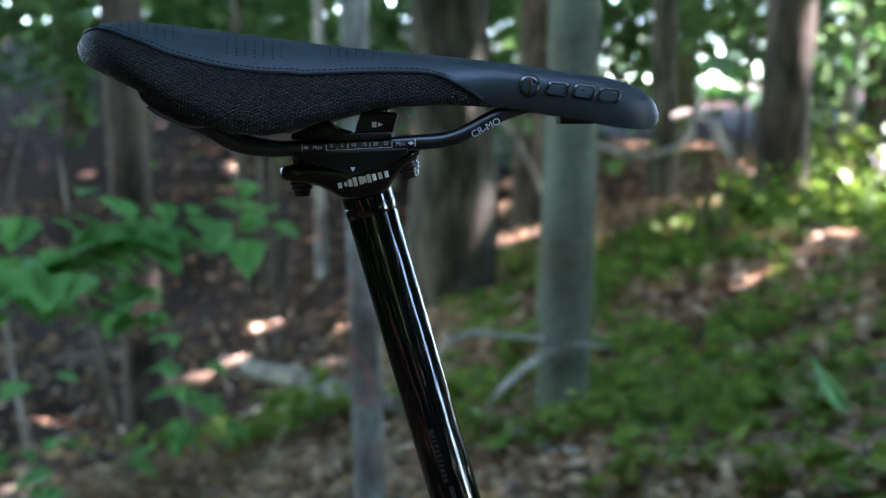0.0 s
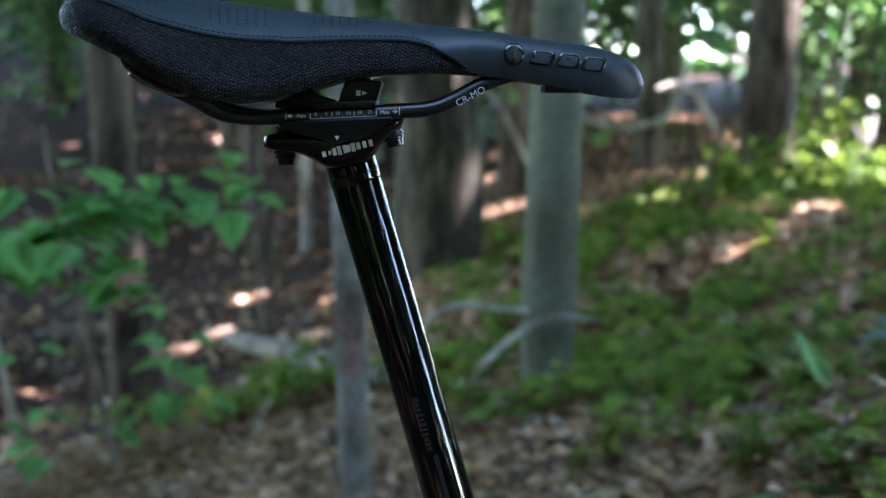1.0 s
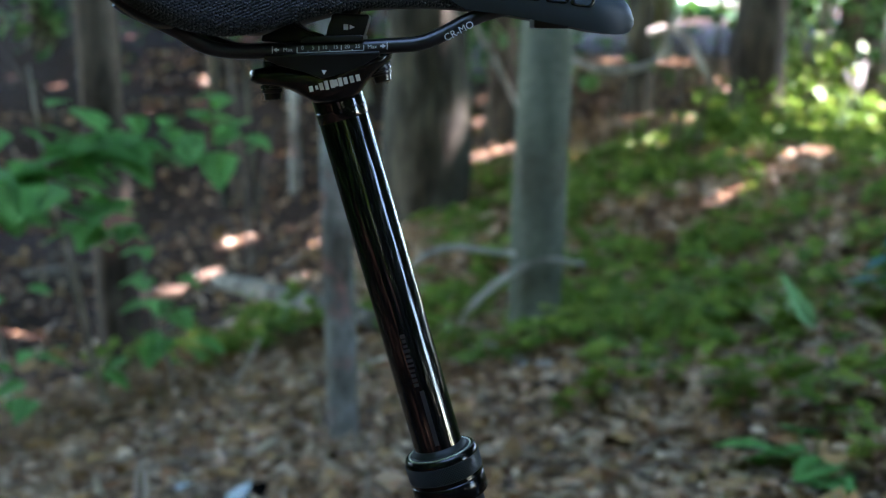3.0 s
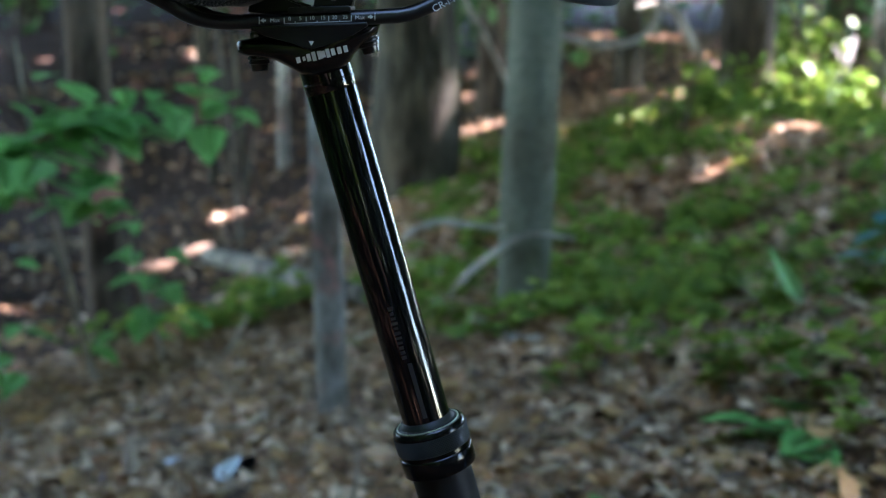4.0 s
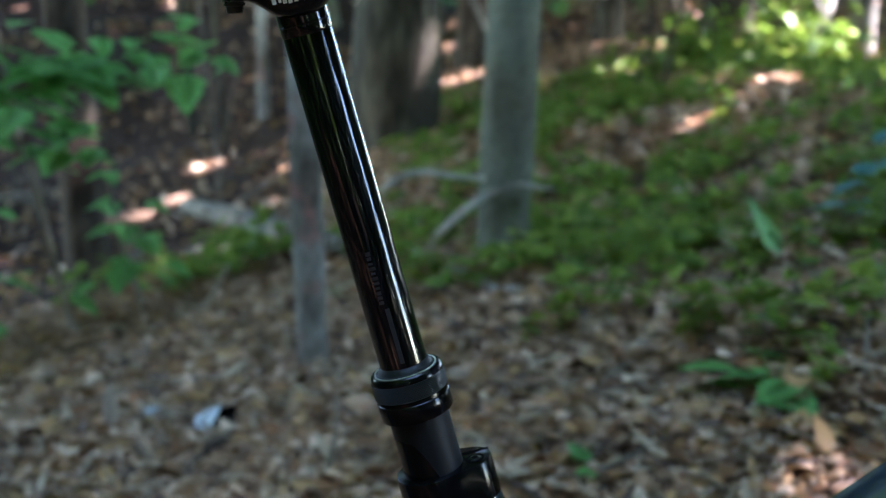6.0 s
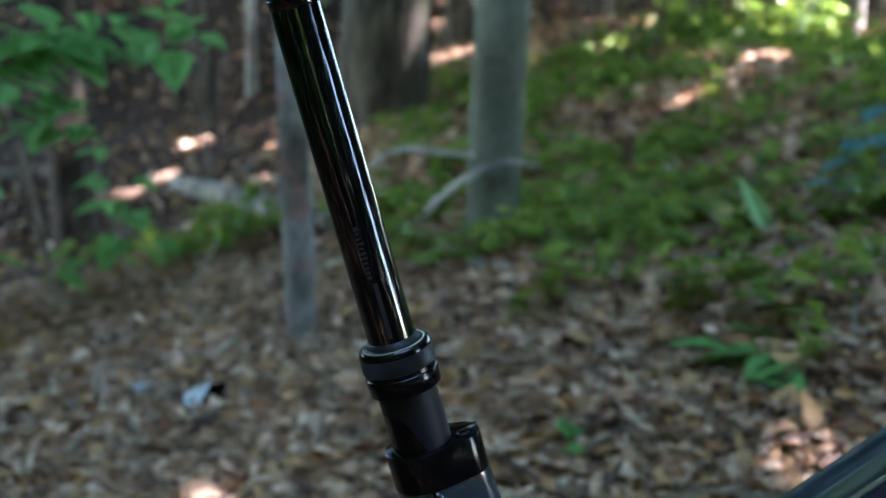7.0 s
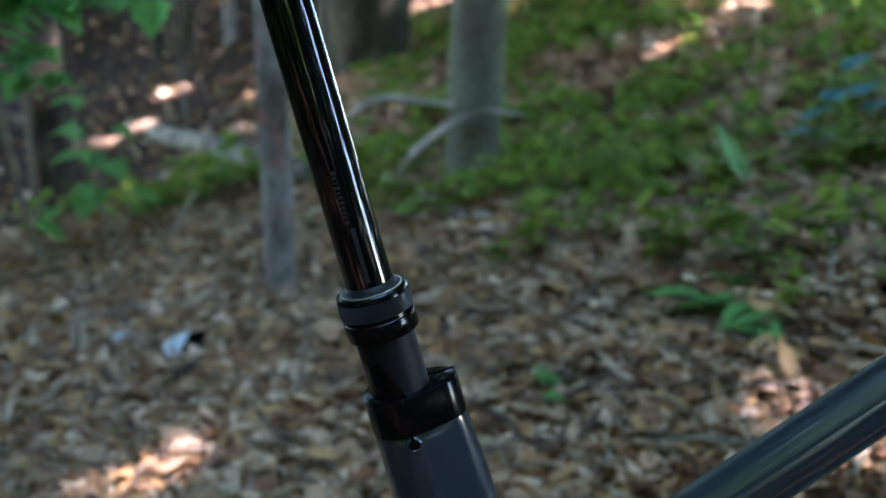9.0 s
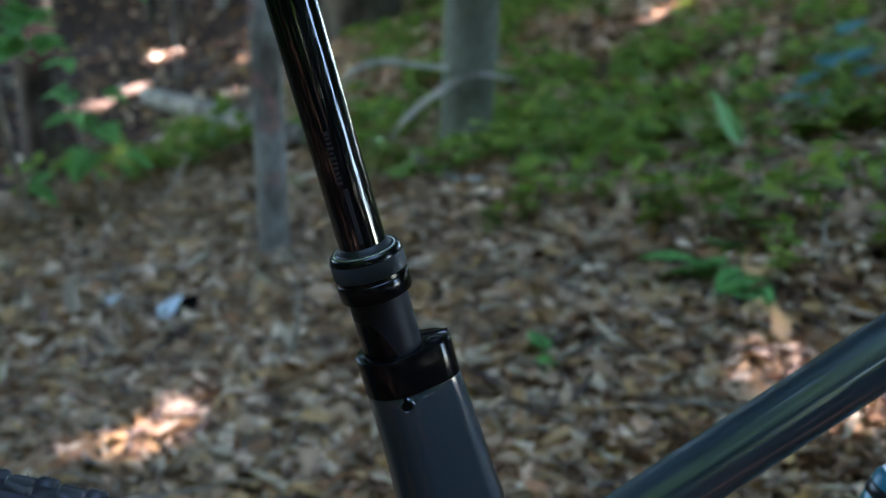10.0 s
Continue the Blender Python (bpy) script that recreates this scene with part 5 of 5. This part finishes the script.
sapling((-1.054, 4.136), [(-1.042, 3.900, -0.030), (-1.038, 3.750, 0.218), (-1.033, 3.600, 0.398), (-1.045, 3.500, 0.621), (-1.039, 3.400, 0.846)],
        [(-1.071, 3.300, 0.557, 0.190, 3), (-1.010, 3.350, 0.590, 0.170, 2), (-1.126, 3.300, 0.489, 0.180, 3), (-0.966, 3.400, 0.491, 0.160, 2), (-0.880, 3.450, 0.421, 0.140, 2), (-0.946, 3.400, 0.631, 0.180, 2), (-0.884, 3.400, 0.654, 0.180, 3), (-0.807, 3.400, 0.662, 0.170, 3), (-0.742, 3.450, 0.618, 0.150, 3), (-1.068, 3.350, 0.436, 0.170, 1), (-0.653, 3.400, 0.654, 0.120, 1), (-0.561, 3.500, 0.709, 0.100, 2), (-0.498, 3.500, 0.653, 0.110, 2), (-0.615, 3.500, 0.764, 0.100, 1), (-1.096, 3.300, 0.685, 0.130, 2), (-1.019, 3.300, 0.745, 0.140, 1), (-0.806, 3.400, 0.708, 0.100, 1)],
        "broad-leaved green sapling with a pale stem", 3)
sapling((-0.807, 4.108), [(-0.812, 4.000, -0.131), (-0.844, 3.950, 0.032), (-0.849, 3.900, 0.153), (-0.864, 3.900, 0.244)],
        [(-0.741, 3.800, 0.111, 0.120, 1), (-0.762, 3.850, -0.008, 0.130, 2), (-0.944, 3.900, -0.085, 0.120, 1), (-0.785, 3.900, 0.180, 0.120, 1), (-0.908, 3.900, 0.271, 0.110, 1)], "small green sapling beside a log", 4)
sapling((-1.592, 4.757), [(-1.501, 4.400, -0.218), (-1.491, 4.300, -0.029), (-1.478, 4.200, 0.170), (-1.464, 4.100, 0.378)],
        [(-1.302, 4.200, -0.284, 0.140, 1), (-1.218, 4.100, -0.099, 0.130, 1), (-1.401, 4.100, 0.074, 0.130, 1), (-1.464, 4.200, -0.204, 0.130, 1)], "leafy sapling with a pale thin stem", 5)


# ---- seedlings that stand singly near the trail ----
def seedling(seed, leaves):
    r = np.random.default_rng(seed)
    thing = empty("seedling", Matrix.Translation((0.9, 2.9, float(ground_height(0.9, 2.9)))), "small green forest seedling in leaf litter", "seedling", "ground cover seedlings")
    h = 0.10
    part("stem", sweep([(0, 0, -0.01), (0.006, 0, h * 0.5), (0, 0.004, h)], [0.0018, 0.0015, 0.001], 6, steps=2), M_GREEN, thing)
    for k in range(leaves):
        a = 2.4 * k + r.normal(0, 0.25)
        z = h * (0.45 + 0.55 * k / (leaves - 1))
        m = Matrix.Translation((0.004 * math.cos(a), 0.004 * math.sin(a), z)) @ Euler((r.normal(0.05, 0.25), r.normal(0, 0.2), a - math.pi / 2)).to_matrix().to_4x4() @ Matrix.Scale(r.uniform(0.034, 0.058), 4)
        part("leaf", SEEDLING_LEAF, M_SEEDLING, thing, m=m)
    return thing


SEEDLING_LEAF = big_leaf("leaf", M_SEEDLING)
protos = [seedling(k, 5 + k % 4) for k in range(6)]
r = np.random.default_rng(62)
count = 0
while count < 150:
    x, y = r.uniform(-0.1, 1.7), r.uniform(2.05, 3.7)
    if r.random() > right_side(x, y) * (1.2 if y > 3.1 else 3.0):
        continue
    copy_thing(protos[count % 6], pose(x, y, float(ground_height(x, y)), r.normal(0, 8), r.normal(0, 8), r.uniform(0, 360)) @ Matrix.Scale(r.uniform(0.7, 1.35), 4))
    count += 1


# ---- logs, branches, sticks ----
def stick(name, pts, radii, material, label, category="branch", n=10, wobble=0.2, seed=0):
    o = Vector(pts[0])
    ob = part(name, sweep([Vector(p) - o for p in pts], radii, n, steps=5, wobble=wobble, seed=seed), material)
    ob.matrix_world = Matrix.Translation(o)
    return tagged(ob, label, category, "fallen branches")


stick("log", [(-0.994, 6.200, -0.294), (-0.782, 5.735, -0.237), (-0.571, 5.269, -0.180), (-0.360, 4.804, -0.124), (-0.149, 4.338, -0.067)], [0.0364, 0.0492, 0.0524, 0.0456, 0.0353], M_LOG, "weathered fallen log on the slope", "log", 14, 0.25, 1)
stick("broken_branch", [(-1.431, 6.300, -0.411), (-1.314, 6.300, -0.382), (-1.184, 6.300, -0.367), (-1.082, 6.300, -0.302), (-0.995, 6.400, -0.286)], [0.0256, 0.0398, 0.0256, 0.0313, 0.0231], M_SPLIT, "split reddish broken branch end in the sun", seed=2)
stick("branch", [(-0.053, 3.900, 0.116), (-0.016, 3.750, 0.232), (0.043, 3.700, 0.292), (0.111, 3.700, 0.309), (0.213, 3.700, 0.297), (0.336, 3.750, 0.278), (0.445, 3.800, 0.244)], [0.0079, 0.0093, 0.0117, 0.0109, 0.0092, 0.0076, 0.0051], M_TWIG, "bare arching grey branch", seed=3)
stick("branch", [(0.150, 4.000, -0.05), (0.140, 3.800, 0.050), (0.157, 3.650, 0.125), (0.219, 3.650, 0.190), (0.311, 3.650, 0.255), (0.394, 3.650, 0.284), (0.510, 3.700, 0.259)], [0.0050, 0.0072, 0.0110, 0.0115, 0.0099, 0.0082, 0.0050], M_TWIG, "bare arching grey branch", seed=4)
stick("fallen_branch", [(0.190, 3.650, 0.035), (0.225, 3.600, 0.030), (0.272, 3.446, 0.027), (0.324, 3.325, 0.043), (0.432, 3.388, 0.057)], [0.0074, 0.0130, 0.0156, 0.0128, 0.0061], M_PALE_BARK, "pale fallen branch in dappled sun", seed=5)
stick("stick", [(-0.582, 3.899, -0.181), (-0.538, 3.850, -0.099), (-0.486, 3.800, -0.005)], [0.0088, 0.0078, 0.0060], M_TWIG, "short broken upright stick", seed=6)
stick("stick", [(0.711, 2.837, 0.156), (0.765, 2.911, 0.163), (0.824, 2.980, 0.184)], [0.0058, 0.0066, 0.0040], M_TWIG, "thin grey stick leaning in leaves", seed=7)
stick("stick", [(-0.119, 2.159, -0.008), (-0.100, 2.200, 0.014), (-0.090, 2.220, 0.068), (-0.088, 2.250, 0.141)], [0.0049, 0.0055, 0.0045, 0.0030], M_STICK, "thin bare stick sticking out of the litter", seed=8)
stick("stick", [(-0.636, 2.840, -0.149), (-0.443, 2.809, -0.109), (-0.319, 2.762, -0.078)], [0.0051, 0.0057, 0.0044], M_STICK, "grey stick lying on leaf litter", seed=9)
stick("stick", [(-0.191, 2.626, -0.042), (-0.088, 2.534, -0.014), (-0.004, 2.489, 0.008)], [0.0047, 0.0046, 0.0034], M_STICK, "grey stick lying on leaf litter", seed=16)
stick("stick", [(0.365, 1.956, 0.101), (0.422, 1.983, 0.116), (0.497, 2.019, 0.137)], [0.0049, 0.0054, 0.0036], M_STICK, "grey weathered stick on leaf litter", seed=10)
stick("hanging_branch", [(0.920, 8.000, 0.808), (1.010, 8.000, 0.768), (1.173, 8.000, 0.715), (1.354, 8.000, 0.722), (1.515, 8.000, 0.780), (1.584, 8.000, 0.905), (1.693, 8.200, 1.105)], [0.0163, 0.0199, 0.0217, 0.0217, 0.0199, 0.0163, 0.0130], M_TWIG, "looping bare vine hanging between trunks", seed=11)
stick("hanging_branch", [(1.639, 9.000, 0.952), (1.780, 9.000, 0.976), (1.903, 9.000, 0.936), (2.008, 9.000, 0.758), (2.159, 9.100, 0.552), (2.320, 9.400, 0.369)], [0.0203, 0.0325, 0.0305, 0.0285, 0.0288, 0.0234], M_TWIG, "pale crooked dead branch between trunks", seed=17)
stick("vine", [(0.267, 7.900, 1.203), (0.374, 7.900, 0.958), (0.500, 7.900, 0.746), (0.616, 8.000, 0.527), (0.696, 8.200, 0.387)], [0.0161, 0.0161, 0.0178, 0.0163, 0.0167], M_TWIG, "slanting bare vine against a thick trunk", seed=12)
stick("stem", [(2.946, 8.600, 0.282), (2.980, 8.600, 0.419), (3.020, 8.600, 0.594), (3.099, 8.700, 0.766)], [0.0272, 0.0388, 0.0311, 0.0157], M_PALE_BARK, "short pale sunlit broken stem", "stem", seed=18)
stick("stem", [(3.101, 8.700, 0.413), (2.992, 8.600, 0.594), (2.922, 8.600, 0.710)], [0.0157, 0.0175, 0.0097], M_PALE_BARK, "thin pale sunlit leaning stem", "stem", seed=19)
stick("stem", [(-1.020, 4.024, -0.294), (-1.053, 4.000, -0.149), (-1.065, 3.900, 0.080), (-1.082, 3.850, 0.253), (-1.082, 3.800, 0.350)], [0.0127, 0.0126, 0.0106, 0.0096, 0.0077], M_TWIG, "pale slender leaning stem", "stem", seed=13)
stick("stem", [(-1.534, 4.600, -0.445), (-1.524, 4.500, -0.223), (-1.539, 4.450, -0.063), (-1.544, 4.400, 0.092), (-1.562, 4.400, 0.255)], [0.0135, 0.0132, 0.0121, 0.0109, 0.0089], M_TWIG, "pale slender upright stem", "stem", seed=14)
stick("stem", [(-0.784, 4.036, -0.236), (-0.822, 4.050, -0.144), (-0.847, 4.000, -0.036), (-0.868, 4.000, 0.058)], [0.0082, 0.0082, 0.0072, 0.0054], M_SPLIT, "thin reddish bare stem", "stem", seed=15)
stick("stem", [(-1.185, 9.200, -0.418), (-1.201, 9.200, -0.080), (-1.233, 9.200, 0.338), (-1.259, 9.200, 0.793)], [0.0291, 0.0270, 0.0229, 0.0187], M_DARK_BARK, "thin dark understorey stem on the bank", "stem", seed=21)
stick("stem", [(-1.394, 9.800, -0.372), (-1.421, 9.800, -0.103), (-1.430, 9.800, 0.209)], [0.0354, 0.0332, 0.0266], M_BROWN_BARK, "thin brown understorey stem on the bank", "stem", seed=22)
for k, (x, y, a, ln) in enumerate(((-0.9, 2.5, 0.4, 0.35), (0.2, 2.6, 2.5, 0.3), (0.45, 2.35, 0.9, 0.25), (-0.3, 1.75, 0.2, 0.3), (0.9, 2.2, 1.2, 0.3), (-0.75, 2.2, 2.0, 0.25), (0.15, 1.8, 0.5, 0.2), (-1.3, 3.0, 0.3, 0.6), (-0.6, 3.0, -0.1, 0.5), (0.6, 1.75, 2.7, 0.3))):
    q = [(x + ln * t * math.cos(a), y + ln * t * math.sin(a)) for t in (-0.5, 0.0, 0.5)]
    stick("twig", [(u, v, float(ground_height(u, v)) + 0.02 + 0.012 * (i == 1)) for i, (u, v) in enumerate(q)], [0.0035, 0.005, 0.003], M_STICK, "thin brown twig on leaf litter", "twig", 7, 0.2, 20 + k)


# thin bare stems of the understorey
r = np.random.default_rng(77)
for k in range(30):
    y = r.uniform(6.8, 11.5)
    x = y * (r.uniform(-0.36, -0.10) if k % 3 == 0 else r.uniform(0.06, 0.40))
    z, h, lean, bow = float(ground_height(x, y)) - 0.05, r.uniform(0.7, 2.2), r.normal(0, 0.35), r.normal(0, 0.12)
    s = r.uniform(0.006, 0.013)
    stick("bare_stem", [(x, y, z), (x + 0.4 * lean * h + bow, y + 0.05, z + 0.45 * h), (x + lean * h, y + 0.1, z + h)], [s, s * 0.8, s * 0.4], (M_LOG, M_BROWN_BARK, M_BROWN_BARK)[k % 3], "thin bare leaning understorey stem", "stem", 7, 0.15, 40 + k)
for k in range(9):
    y = r.uniform(6.0, 9.5)
    x = y * r.uniform(-0.30, -0.06)
    a, ln, s = r.uniform(-0.5, 0.5), r.uniform(0.3, 0.9), r.uniform(0.006, 0.016)
    q = [(x + ln * t * math.cos(a), y + ln * t * math.sin(a)) for t in (-0.5, 0.0, 0.5)]
    stick("fallen_branch", [(u, v, float(ground_height(u, v)) + 0.02 + 0.05 * i * r.random()) for i, (u, v) in enumerate(q)], [s, s, s * 0.5], (M_TWIG, M_LOG)[k % 2], "thin fallen branch on the shaded slope", seed=80 + k)


# ---- single leaves that stand out ----
def single_leaf(x, y, lift, size, turn, material, label, name="fallen_leaf", slim=1.0):
    me = big_leaf(name, material)
    me.transform(Matrix.Diagonal((size * slim, size, size, 1)))
    ob = new(name, me)
    ob.matrix_world = pose(x, y, float(ground_height(x, y)) + lift, *turn)
    return tagged(ob, label, "leaf", "single fallen leaves")


single_leaf(-0.403, 2.576, 0.035, 0.072, (38, 14, -40), M_PALE, "pale bluish curled leaf on brown litter", slim=0.8)
# leaf shape in near-black: the shade of a hollow put into colour
single_leaf(-0.373, 2.604, 0.020, 0.085, (24, 30, -20), M_HOLE, "near-black leaf shape painting the shaded hollow by the pale leaf")
single_leaf(-0.563, 2.805, 0.022, 0.045, (25, 10, -70), M_PALE, "small pale blue-white leaf on litter")
single_leaf(-0.634, 2.764, 0.030, 0.14, (32, 25, 25), M_TAN_LEAF, "long curled tan dry leaf", slim=0.4)
single_leaf(-0.368, 2.504, 0.022, 0.045, (30, 0, 0), M_TAN_LEAF, "small curled tan dry leaf")


def low_plant(name, base, tips, size, turn, material, label, slim=1.0):
    """Thin stalks from one root, each with a leaf at its tip."""
    o = Vector((base[0], base[1], float(ground_height(*base)) - 0.01))
    thing = empty(name, Matrix.Translation(o), label, "plant", "low plants")
    me = big_leaf("leaf", material)
    me.transform(Matrix.Diagonal((size * slim, size, size, 1)))
    for k, tip in enumerate(tips):
        e = Vector(tip) - o
        part("stalk", sweep([(0, 0, 0), e * 0.55 + Vector((0, 0, 0.02)), e], [0.0022, 0.002, 0.0014], 6, steps=3), M_GREEN, thing)
        part("leaf", me, material, thing, m=Matrix.Translation(e) @ pose(0, 0, 0, *turn(k)))
    return thing


low_plant("leafy_shoot", (0.938, 2.87), [(0.938, 2.850, 0.267)], 0.150, lambda k: (74, -32, -6), M_BLADE, "leaning bright green leaf blade above ground cover", 0.34)
low_plant("glossy_plant", (1.142, 3.03), [(1.161, 3.000, 0.434), (1.224, 3.000, 0.448), (1.102, 3.000, 0.384), (1.056, 2.980, 0.352), (1.142, 3.000, 0.334), (1.216, 3.050, 0.504), (1.249, 3.000, 0.413)], 0.085, lambda k: (18 + 6 * (k % 3), 8, -60 - 25 * (k % 4)), M_BLUE_LEAF, "low plant with shiny blue-green leaves")
single_leaf(0.346, 1.984, 0.03, 0.055, (20, 5, 30), M_SAPLING, "single green leaf lying on litter")
single_leaf(0.355, 1.946, 0.03, 0.042, (10, -12, 120), M_SAPLING, "single green leaf lying on litter")
low_plant("broad_leaved_plant", (0.698, 2.098), [(0.644, 2.100, 0.205), (0.695, 2.120, 0.219), (0.736, 2.100, 0.210), (0.701, 2.080, 0.191), (0.736, 2.060, 0.187), (0.702, 2.200, 0.231), (0.751, 2.200, 0.220), (0.647, 2.150, 0.215), (0.786, 2.150, 0.193)], 0.115, lambda k: (10 * (k % 4) - 25, 10 - 5 * (k % 3), 65 * k), M_SAPLING, "low plant with broad green leaves")
